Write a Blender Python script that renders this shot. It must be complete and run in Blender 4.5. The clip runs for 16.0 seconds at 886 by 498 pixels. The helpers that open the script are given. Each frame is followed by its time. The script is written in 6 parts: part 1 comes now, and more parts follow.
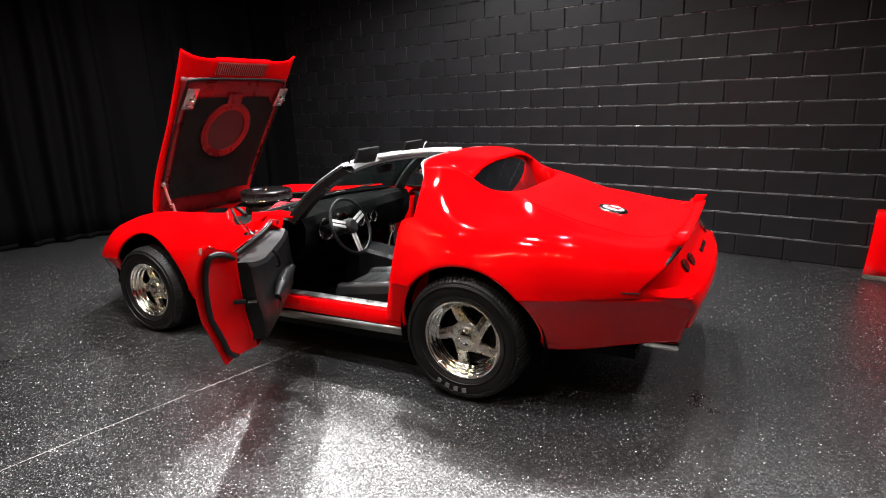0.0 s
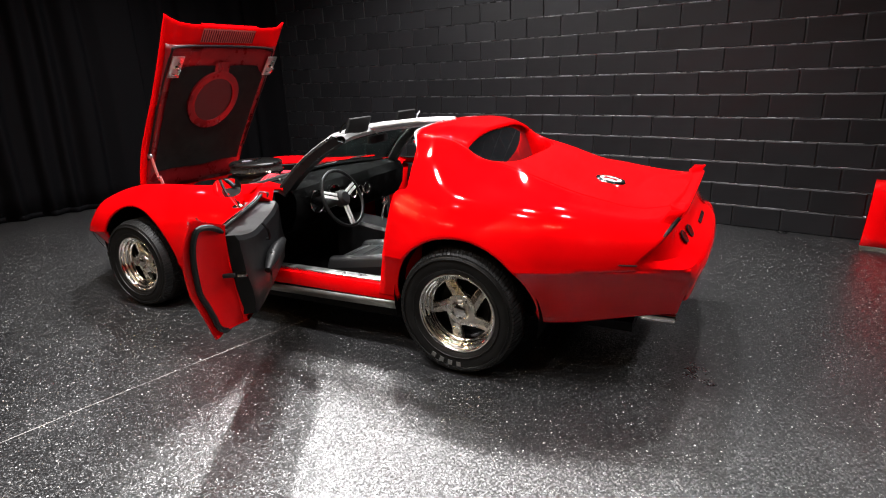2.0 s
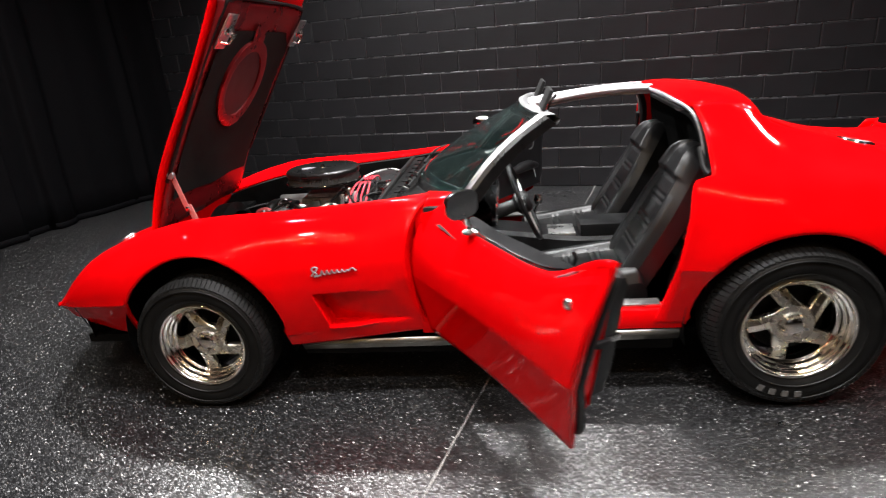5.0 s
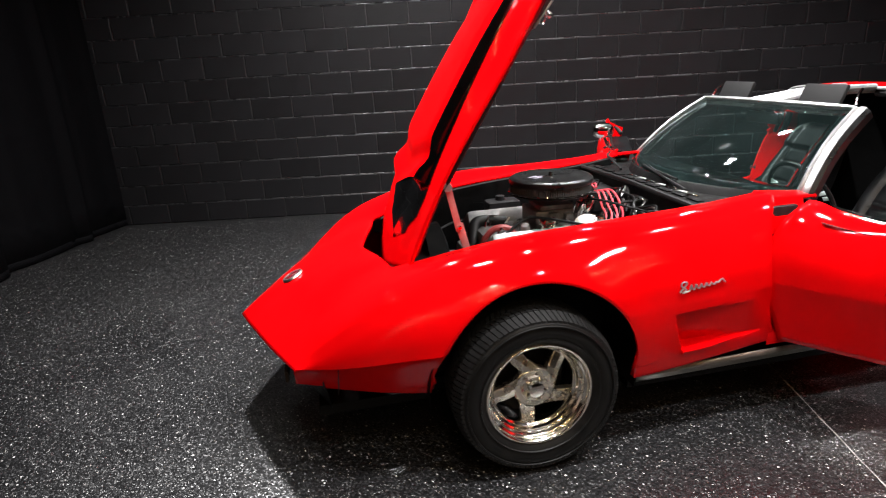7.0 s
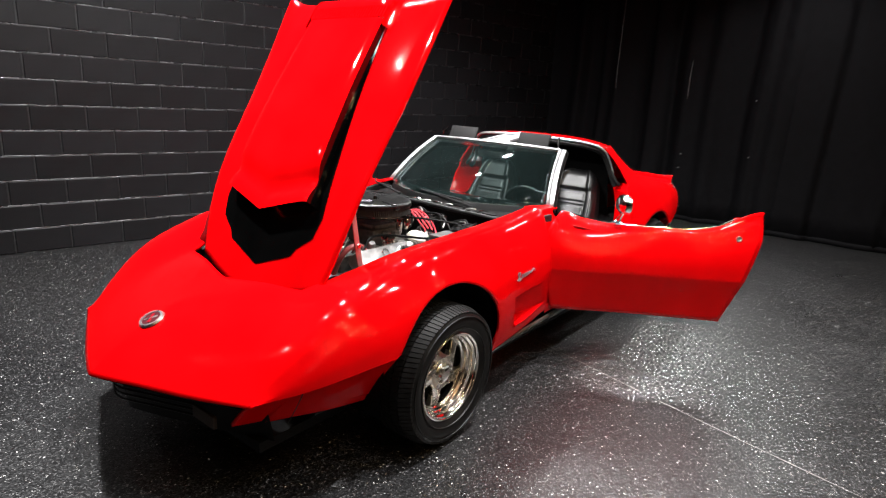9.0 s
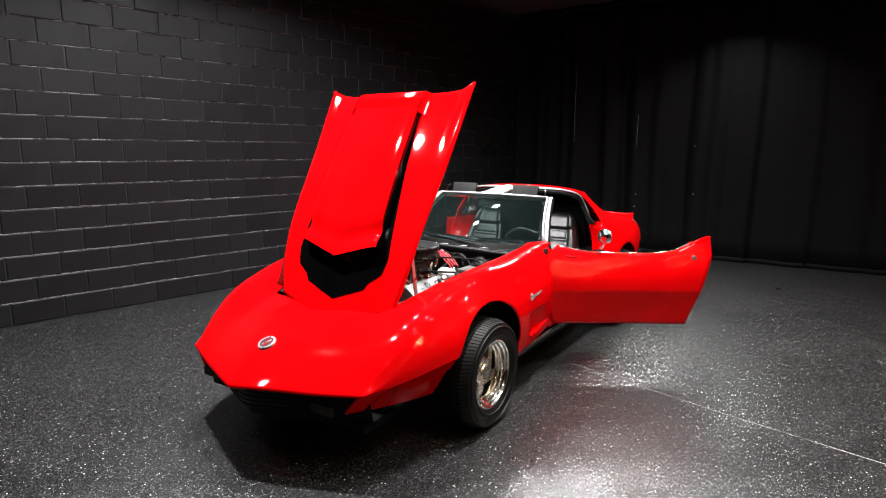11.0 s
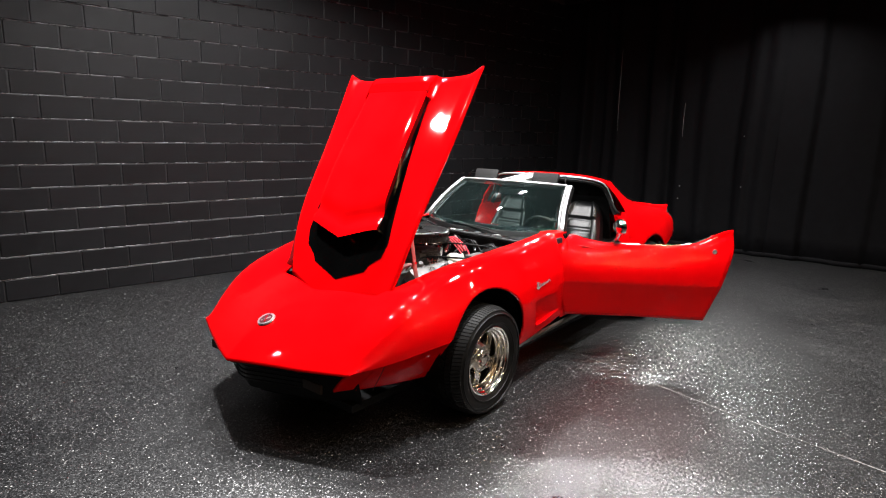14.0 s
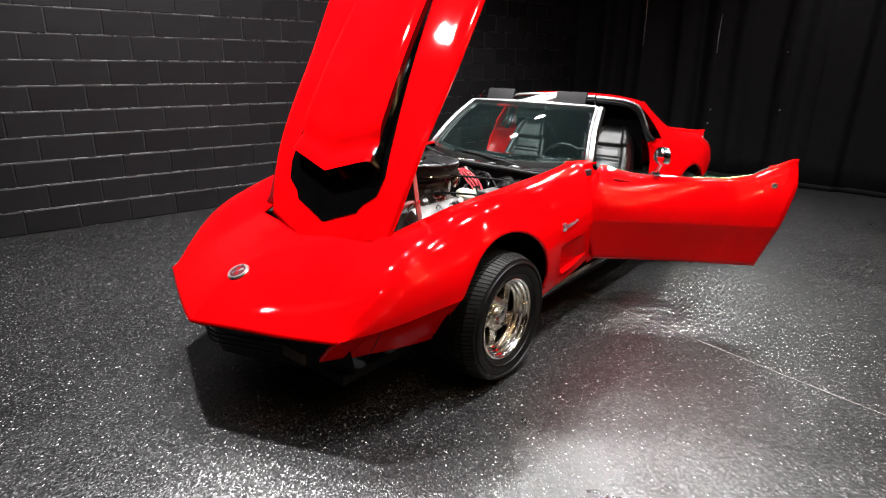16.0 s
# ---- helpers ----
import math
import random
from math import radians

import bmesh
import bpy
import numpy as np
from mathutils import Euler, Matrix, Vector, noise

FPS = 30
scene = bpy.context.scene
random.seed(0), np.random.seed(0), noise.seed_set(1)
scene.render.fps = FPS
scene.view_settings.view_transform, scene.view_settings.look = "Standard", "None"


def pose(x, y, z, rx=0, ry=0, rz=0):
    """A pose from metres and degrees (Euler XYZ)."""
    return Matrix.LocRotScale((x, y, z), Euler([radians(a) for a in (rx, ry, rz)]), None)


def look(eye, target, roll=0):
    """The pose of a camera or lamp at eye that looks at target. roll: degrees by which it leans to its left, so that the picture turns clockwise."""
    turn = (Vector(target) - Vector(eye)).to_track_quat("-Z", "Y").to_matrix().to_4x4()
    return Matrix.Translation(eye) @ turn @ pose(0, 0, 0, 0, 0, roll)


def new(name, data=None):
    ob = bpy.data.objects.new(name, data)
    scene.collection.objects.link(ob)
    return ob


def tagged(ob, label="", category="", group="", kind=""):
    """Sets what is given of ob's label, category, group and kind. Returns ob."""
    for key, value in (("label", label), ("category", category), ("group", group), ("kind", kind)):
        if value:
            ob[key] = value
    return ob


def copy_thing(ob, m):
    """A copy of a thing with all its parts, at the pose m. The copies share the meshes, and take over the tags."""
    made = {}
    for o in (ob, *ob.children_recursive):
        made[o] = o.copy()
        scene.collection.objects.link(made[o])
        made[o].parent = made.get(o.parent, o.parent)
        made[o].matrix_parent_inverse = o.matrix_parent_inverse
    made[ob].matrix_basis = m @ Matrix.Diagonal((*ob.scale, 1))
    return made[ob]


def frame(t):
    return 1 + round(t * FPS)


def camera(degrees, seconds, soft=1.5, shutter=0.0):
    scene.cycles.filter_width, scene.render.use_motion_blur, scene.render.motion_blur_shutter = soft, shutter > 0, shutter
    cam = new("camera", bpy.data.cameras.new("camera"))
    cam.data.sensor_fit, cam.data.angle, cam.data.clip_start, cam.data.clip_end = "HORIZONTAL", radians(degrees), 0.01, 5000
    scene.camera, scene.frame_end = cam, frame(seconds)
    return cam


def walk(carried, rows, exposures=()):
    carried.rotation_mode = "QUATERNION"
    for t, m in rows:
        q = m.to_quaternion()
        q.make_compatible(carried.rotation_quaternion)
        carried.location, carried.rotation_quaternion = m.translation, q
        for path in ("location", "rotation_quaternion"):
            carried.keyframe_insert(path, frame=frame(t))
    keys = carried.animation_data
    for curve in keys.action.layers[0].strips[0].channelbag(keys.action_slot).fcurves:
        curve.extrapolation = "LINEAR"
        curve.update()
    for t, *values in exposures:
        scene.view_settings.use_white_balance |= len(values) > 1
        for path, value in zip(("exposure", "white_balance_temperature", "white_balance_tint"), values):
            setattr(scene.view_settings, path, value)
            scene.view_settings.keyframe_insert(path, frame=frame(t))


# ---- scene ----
cam = camera(74.6, 16.0, soft=1.1, shutter=0.4)
PATH = [
    (0, (3.736, -3.382, 1.552), (2.827, -1.671, 1.055), -2.3),
    (0.5, (3.712, -3.393, 1.53), (2.824, -1.679, 1.007), -2.2),
    (1, (3.74, -3.359, 1.528), (2.892, -1.637, 0.967), -2.0),
    (1.5, (3.713, -3.35, 1.522), (2.84, -1.643, 0.952), -2.1),
    (2, (3.713, -3.328, 1.532), (2.828, -1.633, 0.945), -2.4),
    (2.5, (3.694, -3.313, 1.524), (2.83, -1.612, 0.924), -2.6),
    (3, (3.485, -3.301, 1.484), (2.697, -1.563, 0.885), -2.4),
    (3.2, (3.304, -3.308, 1.476), (2.543, -1.561, 0.868), -2.4),
    (5.3, (1.056, -2.968, 1.5), (0.929, -1.087, 0.832), -4.7),
    (5.5, (0.82, -2.93, 1.462), (0.779, -1.032, 0.83), -4.5),
    (6, (0.289, -2.829, 1.462), (0.445, -0.926, 0.868), -4.3),
    (6.5, (-0.212, -2.714, 1.482), (0.056, -0.825, 0.881), -4.2),
    (7, (-0.657, -2.574, 1.46), (-0.292, -0.705, 0.85), -3.2),
    (7.5, (-0.937, -2.317, 1.459), (-0.248, -0.54, 0.853), -0.7),
    (8, (-1.144, -2.077, 1.417), (-0.028, -0.543, 0.785), 2.2),
    (8.5, (-1.457, -2.089, 1.457), (-0.034, -0.808, 0.88), 3.7),
    (9, (-1.872, -2.181, 1.497), (-0.329, -1.018, 0.98), 3.3),
    (9.2, (-2.042, -2.152, 1.483), (-0.455, -1.025, 1.025), 3.4),
    (11.3, (-2.781, -2.342, 1.574), (-1.13, -1.266, 1.233), 0.4),
    (11.5, (-2.787, -2.351, 1.573), (-1.138, -1.271, 1.234), 0.6),
    (12, (-2.721, -2.435, 1.569), (-1.097, -1.318, 1.231), 1.5),
    (12.5, (-2.649, -2.537, 1.566), (-1.061, -1.372, 1.216), 2.2),
    (13, (-2.63, -2.549, 1.557), (-1.076, -1.34, 1.204), 2.1),
    (13.5, (-2.611, -2.558, 1.56), (-1.076, -1.329, 1.192), 1.7),
    (14, (-2.582, -2.572, 1.556), (-1.049, -1.346, 1.171), 1.2),
    (14.5, (-2.575, -2.587, 1.55), (-1.026, -1.393, 1.131), 0.5),
    (15, (-2.544, -2.591, 1.54), (-0.991, -1.424, 1.063), 0.4),
    (15.5, (-2.416, -2.438, 1.495), (-0.896, -1.256, 0.955), 1.1),
    (16, (-2.143, -2.202, 1.474), (-0.668, -1.002, 0.854), 0.9),
]
walk(cam, [(t, look(eye, target, roll)) for t, eye, target, roll in PATH])


# == world ==
world = bpy.data.worlds.new("world")
scene.world = world
world.use_nodes = True
world.node_tree.nodes["Background"].inputs[0].default_value = (0.004, 0.004, 0.005, 1)
world.node_tree.nodes["Background"].inputs[1].default_value = 1.0
scene.view_settings.exposure = 0.0

CEILING = 3.75


def lamp(name, x, y, size_x, size_y, watts, colour, spread=128, tilt=0.0, turn=0.0):
    data = bpy.data.lights.new(name, "AREA")
    data.shape, data.size, data.size_y, data.energy, data.color = "RECTANGLE", size_x, size_y, watts * 1.22, colour
    data.spread = radians(spread)
    ob = new(name, data)
    ob.matrix_world = pose(x, y, CEILING - 0.135 - 0.09 * math.sin(radians(tilt))) @ pose(0, 0, 0, 0, 0, turn) @ pose(0, 0, 0, 0, -tilt, 0)
    return ob


LAMPS = [(-2.5, -1.5, 4, 124), (-0.5, -1.25, 20, 124), (0.5, -1.35, 38, 124), (1.4, -1.35, 42, 124), (2.4, -1.5, 24, 124), (3.2, -1.4, 16, 124), (5.3, -1.25, 30, 122)]
LAMPS += [(-0.5, -2.75, 9, 124), (0.9, -2.75, 22, 124), (2.2, -2.75, 22, 124)]
LAMPS += [(-2.4, 1.35, 11, 150), (0.0, 1.15, 62, 165), (0.7, 1.15, 60, 165), (1.7, 1.15, 56, 150), (2.7, 1.10, 42, 108), (3.7, 1.00, 26, 104)]
# Three panels are turned on their mounts: watts, spread, tilt and the way they face.
AIMED = [(-0.80, 0.98, 150, 158, 9, -47), (5.4, 0.80, 28, 90, 46, 203), (5.5, -0.20, 9, 90, 46, 196)]
STRIPS = [(-0.7, -3.2), (-2.1, -4.6), (-0.4, -4.4), (1.5, -4.6), (3.0, -3.9), (-3.7, -5.9), (-4.8, -7.3), (0.8, -7.4), (4.6, -6.2), (-7.0, -9.6), (-9.2, -11.6)]
COOL, WARM = (1.0, 0.985, 0.985), (1.0, 0.62, 0.28)
for x, y, watts, spread in LAMPS:
    lamp("panel_lamp", x, y, 0.15, 0.15, watts, COOL, spread)
for x, y, watts, *aim in AIMED:
    lamp("panel_lamp", x, y, 0.15, 0.15, watts, COOL, *aim)
for x, y in STRIPS:
    lamp("strip_lamp", x, y, 1.1, 0.03, 12.0, WARM, 178)


# == materials ==
def shader(name, colour, rough=0.5, metal=0.0, coat=0.0, coat_rough=0.03, spec=0.5):
    m = bpy.data.materials.new(name)
    m.use_nodes = True
    b = m.node_tree.nodes["Principled BSDF"]
    b.inputs["Base Color"].default_value = (*colour, 1)
    b.inputs["Roughness"].default_value = rough
    b.inputs["Metallic"].default_value = metal
    b.inputs["Coat Weight"].default_value = coat
    b.inputs["Coat Roughness"].default_value = coat_rough
    b.inputs["Specular IOR Level"].default_value = spec
    return m


def node(m, kind, **values):
    n = m.node_tree.nodes.new(kind)
    for key, value in values.items():
        n.inputs[key].default_value = value
    return n


def link(m, a, out, b, into):
    m.node_tree.links.new(a.outputs[out], b.inputs[into])


def ramp(m, stops, constant=False):
    n = m.node_tree.nodes.new("ShaderNodeValToRGB")
    n.color_ramp.interpolation = "CONSTANT" if constant else "LINEAR"
    while len(n.color_ramp.elements) < len(stops):
        n.color_ramp.elements.new(1.0)
    for e, (at, c) in zip(n.color_ramp.elements, stops):
        e.position, e.color = at, (*c, 1) if len(c) == 3 else c
    return n


def textured(name, colour_a, colour_b, scale, rough=(0.4, 0.6), bump=0.1, fine=8.0, distance=0.002, **more):
    """A surface whose colour and gloss wander at one scale, with relief at a finer one."""
    m = shader(name, colour_a, **more)
    b = m.node_tree.nodes["Principled BSDF"]
    co = node(m, "ShaderNodeTexCoord")
    big = node(m, "ShaderNodeTexNoise", Scale=scale, Detail=5.0, Roughness=0.6)
    link(m, co, "Object", big, "Vector")
    c = ramp(m, [(0.32, colour_a), (0.7, colour_b)])
    link(m, big, "Fac", c, "Fac")
    link(m, c, "Color", b, "Base Color")
    r = ramp(m, [(0.3, (rough[0],) * 3), (0.7, (rough[1],) * 3)])
    link(m, big, "Fac", r, "Fac")
    link(m, r, "Color", b, "Roughness")
    small = node(m, "ShaderNodeTexNoise", Scale=scale * fine, Detail=4.0)
    link(m, co, "Object", small, "Vector")
    bp = node(m, "ShaderNodeBump", Strength=bump, Distance=distance)
    link(m, small, "Fac", bp, "Height")
    link(m, bp, "Normal", b, "Normal")
    return m


def floor_material():
    """Dark epoxy with scattered pale flakes under a satin clear coat."""
    m = shader("flake_epoxy", (0.03, 0.03, 0.032), rough=0.3, coat=0.36, coat_rough=0.28, spec=0.9)
    b = m.node_tree.nodes["Principled BSDF"]
    co = node(m, "ShaderNodeTexCoord")
    cells = node(m, "ShaderNodeTexVoronoi", Scale=190.0, Randomness=1.0)
    link(m, co, "Object", cells, "Vector")
    sep = node(m, "ShaderNodeSeparateColor")
    link(m, cells, "Color", sep, "Color")
    c = ramp(m, [(0.0, (0.003, 0.003, 0.0033)), (0.50, (0.008, 0.008, 0.009)), (0.76, (0.020, 0.020, 0.021)), (0.88, (0.040, 0.040, 0.041)), (0.96, (0.13, 0.13, 0.13))], True)
    link(m, sep, "Red", c, "Fac")
    under = c
    for scale, share, size, tone in ((130.0, 0.915, 0.28, 0.58), (60.0, 0.936, 0.22, 0.80)):
        chips = node(m, "ShaderNodeTexVoronoi", Scale=scale, Randomness=1.0)
        link(m, co, "Object", chips, "Vector")
        sep2 = node(m, "ShaderNodeSeparateColor")
        link(m, chips, "Color", sep2, "Color")
        rare = ramp(m, [(0.0, (0, 0, 0)), (share, (1, 1, 1))], True)
        link(m, sep2, "Green", rare, "Fac")
        near = ramp(m, [(0.0, (1, 1, 1)), (size, (0, 0, 0))], True)
        link(m, chips, "Distance", near, "Fac")
        both = node(m, "ShaderNodeMath")
        both.operation = "MULTIPLY"
        link(m, rare, "Color", both, 0)
        link(m, near, "Color", both, 1)
        mix = node(m, "ShaderNodeMix")
        mix.data_type = "RGBA"
        mix.inputs[7].default_value = (tone, tone * 0.99, tone * 0.965, 1)
        link(m, both, 0, mix, 0)
        link(m, under, "Color" if under is c else 2, mix, 6)
        under = mix
    link(m, under, 2, b, "Base Color")
    wide = node(m, "ShaderNodeTexNoise", Scale=1.3, Detail=6.0, Roughness=0.65)
    link(m, co, "Object", wide, "Vector")
    r = ramp(m, [(0.3, (0.26,) * 3), (0.72, (0.40,) * 3)])
    link(m, wide, "Fac", r, "Fac")
    link(m, r, "Color", b, "Roughness")
    # Every flake lies at a slight tilt of its own.
    geo = node(m, "ShaderNodeNewGeometry")
    off = node(m, "ShaderNodeVectorMath")
    off.operation = "SUBTRACT"
    off.inputs[1].default_value = (0.5, 0.5, 0.5)
    link(m, cells, "Color", off, 0)
    small = node(m, "ShaderNodeVectorMath")
    small.operation = "SCALE"
    small.inputs["Scale"].default_value = 0.34
    link(m, off, 0, small, 0)
    tilt = node(m, "ShaderNodeVectorMath")
    tilt.operation = "ADD"
    link(m, geo, "Normal", tilt, 0)
    link(m, small, 0, tilt, 1)
    bp = node(m, "ShaderNodeVectorMath")
    bp.operation = "NORMALIZE"
    link(m, tilt, 0, bp, 0)
    grain = node(m, "ShaderNodeTexNoise", Scale=60.0, Detail=3.0)
    link(m, co, "Object", grain, "Vector")
    bp2 = node(m, "ShaderNodeBump", Strength=0.35, Distance=0.004)
    link(m, grain, "Fac", bp2, "Height")
    link(m, bp, 0, bp2, "Normal")
    link(m, bp2, "Normal", b, "Normal")
    link(m, bp2, "Normal", b, "Coat Normal")
    return m


def block_material():
    """Black masonry paint, satin, over rough concrete block; each block a touch different."""
    m = shader("black_block_paint", (0.02, 0.02, 0.022), rough=0.4, spec=0.20)
    b = m.node_tree.nodes["Principled BSDF"]
    co = node(m, "ShaderNodeTexCoord")
    info = node(m, "ShaderNodeObjectInfo")
    c = ramp(m, [(0.0, (0.0065, 0.0065, 0.0073)), (1.0, (0.0095, 0.0095, 0.0107))])
    link(m, info, "Random", c, "Fac")
    link(m, c, "Color", b, "Base Color")
    big = node(m, "ShaderNodeTexNoise", Scale=5.0, Detail=4.0)
    link(m, co, "Object", big, "Vector")
    r = ramp(m, [(0.3, (0.36,) * 3), (0.7, (0.52,) * 3)])
    link(m, big, "Fac", r, "Fac")
    link(m, r, "Color", b, "Roughness")
    pits = node(m, "ShaderNodeTexNoise", Scale=110.0, Detail=5.0, Roughness=0.65)
    link(m, co, "Object", pits, "Vector")
    bp = node(m, "ShaderNodeBump", Strength=0.45, Distance=0.004)
    link(m, pits, "Fac", bp, "Height")
    link(m, bp, "Normal", b, "Normal")
    return m


def paint_material():
    """Old gloss red with orange peel under clear coat."""
    m = shader("red_gloss_paint", (0.80, 0.003, 0.005), rough=0.5, coat=0.6, coat_rough=0.04, spec=0.0)
    b = m.node_tree.nodes["Principled BSDF"]
    co = node(m, "ShaderNodeTexCoord")
    b.inputs["Coat IOR"].default_value = 1.36
    peel = node(m, "ShaderNodeTexNoise", Scale=220.0, Detail=2.0)
    link(m, co, "Object", peel, "Vector")
    wave = node(m, "ShaderNodeTexNoise", Scale=4.5, Detail=2.0)
    link(m, co, "Object", wave, "Vector")
    bp = node(m, "ShaderNodeBump", Strength=0.004, Distance=0.001)
    link(m, peel, "Fac", bp, "Height")
    bp2 = node(m, "ShaderNodeBump", Strength=0.008, Distance=0.006)
    link(m, wave, "Fac", bp2, "Height")
    link(m, bp, "Normal", bp2, "Normal")
    link(m, bp2, "Normal", b, "Normal")
    link(m, bp2, "Normal", b, "Coat Normal")
    c = ramp(m, [(0.3, (0.56, 0.0006, 0.0016)), (0.75, (0.64, 0.0012, 0.0024))])
    link(m, wave, "Fac", c, "Fac")
    link(m, c, "Color", b, "Base Color")
    return m


def glass_material(name, tint, rough=0.02, haze=0.005):
    """Clear tinted glass with its haze painted in as a thin, uneven teal film."""
    m = shader(name, tint, rough=rough)
    b = m.node_tree.nodes["Principled BSDF"]
    b.inputs["Transmission Weight"].default_value = 1.0
    b.inputs["IOR"].default_value = 1.3
    film = node(m, "ShaderNodeBsdfDiffuse", Color=(0.50, 0.80, 0.78, 1))
    co = node(m, "ShaderNodeTexCoord")
    streak = node(m, "ShaderNodeTexNoise", Scale=3.0, Detail=5.0)
    link(m, co, "Object", streak, "Vector")
    amount = ramp(m, [(0.3, (haze * 0.4,) * 3), (0.75, (haze,) * 3)])
    link(m, streak, "Fac", amount, "Fac")
    mix = node(m, "ShaderNodeMixShader")
    link(m, amount, "Color", mix, 0)
    link(m, b, "BSDF", mix, 1)
    link(m, film, "BSDF", mix, 2)
    link(m, mix, "Shader", m.node_tree.nodes["Material Output"], "Surface")
    return m


FLOOR, BLOCK, RED = floor_material(), block_material(), paint_material()
MORTAR = textured("black_mortar", (0.015, 0.015, 0.016), (0.03, 0.03, 0.03), 30, (0.4, 0.6), 0.4)
# One drape cloth in two tones; the front one is darkened for weaker light.
CLOTH = textured("black_drape_cloth", (0.0029, 0.0029, 0.0034), (0.0060, 0.0060, 0.0069), 14, (0.6, 0.8), 0.25, 30, spec=0.06)
CLOTH_DIM = textured("dim_black_drape", (0.0012, 0.0012, 0.0016), (0.0025, 0.0025, 0.003), 14, (0.7, 0.85), 0.25, 30, spec=0.05)
BEAD = textured("glossy_black_joint_paint", (0.010, 0.010, 0.011), (0.020, 0.020, 0.021), 7, (0.14, 0.42), 0.5, 14, 0.004, spec=0.9)
BLACK_CEILING = textured("black_ceiling_paint", (0.012, 0.012, 0.013), (0.02, 0.02, 0.021), 3, (0.8, 0.95), 0.1)
CAULK = textured("pale_joint_filler", (0.24, 0.235, 0.23), (0.42, 0.41, 0.39), 22, (0.5, 0.7), 0.3)
BLACK_GLOSS = textured("gloss_black_paint", (0.0010, 0.0010, 0.0010), (0.0018, 0.0018, 0.0018), 6, (0.06, 0.12), 0.03, coat=0.6, spec=0.2)
SATIN_BLACK = textured("satin_black_enamel", (0.003, 0.003, 0.003), (0.006, 0.006, 0.006), 12, (0.24, 0.36), 0.06, spec=0.4)
VISOR = textured("matte_black_visor_vinyl", (0.005, 0.005, 0.005), (0.009, 0.009, 0.009), 14, (0.55, 0.7), 0.2, 20, 0.001, spec=0.2)
BLACK_PLASTIC = textured("black_plastic", (0.006, 0.006, 0.0065), (0.011, 0.011, 0.0115), 40, (0.4, 0.55), 0.15, spec=0.22)
SEAT = textured("glossy_black_seat_vinyl", (0.0016, 0.0016, 0.0018), (0.0032, 0.0032, 0.0035), 9, (0.34, 0.44), 0.06, 40, 0.001, spec=0.42)
LEATHER = textured("black_vinyl", (0.003, 0.003, 0.0033), (0.006, 0.006, 0.0064), 9, (0.34, 0.44), 0.08, 40, 0.001, spec=0.16)
DASH = textured("black_dash_vinyl", (0.0015, 0.0015, 0.0015), (0.004, 0.004, 0.004), 9, (0.5, 0.7), 0.15, 40, 0.001, spec=0.0)
# Carpet colour carries the shade behind the seats, darker than its own black.
CARPET = textured("shaded_black_carpet", (0.0008, 0.0008, 0.0008), (0.0018, 0.0018, 0.0018), 60, (0.9, 1.0), 0.8, 6, 0.004, spec=0.03)
RUBBER = textured("black_tyre_rubber", (0.0025, 0.0025, 0.0025), (0.005, 0.0049, 0.0047), 18, (0.40, 0.55), 0.12, spec=0.22)
# Paler copy of the tyre rubber, the tread's light put in its colour.
TREAD = textured("lit_tread_rubber", (0.005, 0.005, 0.005), (0.010, 0.0098, 0.0096), 26, (0.45, 0.6), 0.12, spec=0.25)
SEAL = shader("black_rubber_seal", (0.004, 0.004, 0.004), 0.5, spec=0.25)
CHROME = textured("chrome", (0.80, 0.79, 0.77), (0.86, 0.85, 0.83), 8, (0.05, 0.12), 0.03, metal=1.0)
WHEEL_METAL = textured("yellowed_polished_alloy", (0.90, 0.87, 0.82), (0.96, 0.94, 0.91), 12, (0.08, 0.17), 0.05, metal=1.0)
SPOKE_METAL = textured("satin_nickel_spoke", (0.78, 0.74, 0.66), (0.90, 0.87, 0.80), 18, (0.20, 0.34), 0.12, metal=1.0)
STEEL = textured("brushed_sill_steel", (0.55, 0.55, 0.54), (0.70, 0.70, 0.69), 14, (0.22, 0.4), 0.08, metal=1.0)
ROCKER = textured("dull_rocker_aluminium", (0.20, 0.19, 0.17), (0.32, 0.30, 0.27), 9, (0.30, 0.48), 0.08, metal=0.9)
TRIM_WHITE = textured("bright_frame_trim", (0.34, 0.34, 0.35), (0.46, 0.46, 0.46), 10, (0.32, 0.48), 0.05, metal=0.85)
VALVE_COVER = textured("pale_cast_cover", (0.20, 0.20, 0.20), (0.34, 0.33, 0.32), 16, (0.28, 0.45), 0.15, metal=0.5)
CARB = textured("dull_cast_alloy", (0.05, 0.05, 0.048), (0.16, 0.155, 0.15), 30, (0.35, 0.6), 0.4, metal=0.6)
CAST = textured("grey_cast_metal", (0.22, 0.22, 0.22), (0.45, 0.44, 0.42), 26, (0.3, 0.55), 0.4, metal=0.7)
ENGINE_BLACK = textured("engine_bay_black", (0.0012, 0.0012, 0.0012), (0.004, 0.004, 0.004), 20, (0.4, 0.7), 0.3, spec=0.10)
PAPER = textured("dark_filter_element", (0.014, 0.013, 0.012), (0.03, 0.028, 0.026), 40, (0.7, 0.9), 0.3)
INSULATION = textured("under_hood_felt", (0.004, 0.004, 0.004), (0.012, 0.011, 0.010), 16, (0.85, 1.0), 0.7, 10, 0.004, spec=0.1)
WHITE_PLASTIC = textured("yellowed_white_plastic", (0.55, 0.53, 0.45), (0.68, 0.66, 0.58), 12, (0.35, 0.5), 0.1)
# Darker copy of the body red, with the raised hood's own shade painted in.
RED_SHADED = textured("shaded_inner_red", (0.10, 0.003, 0.004), (0.17, 0.005, 0.007), 9, (0.22, 0.40), 0.15, spec=0.4)
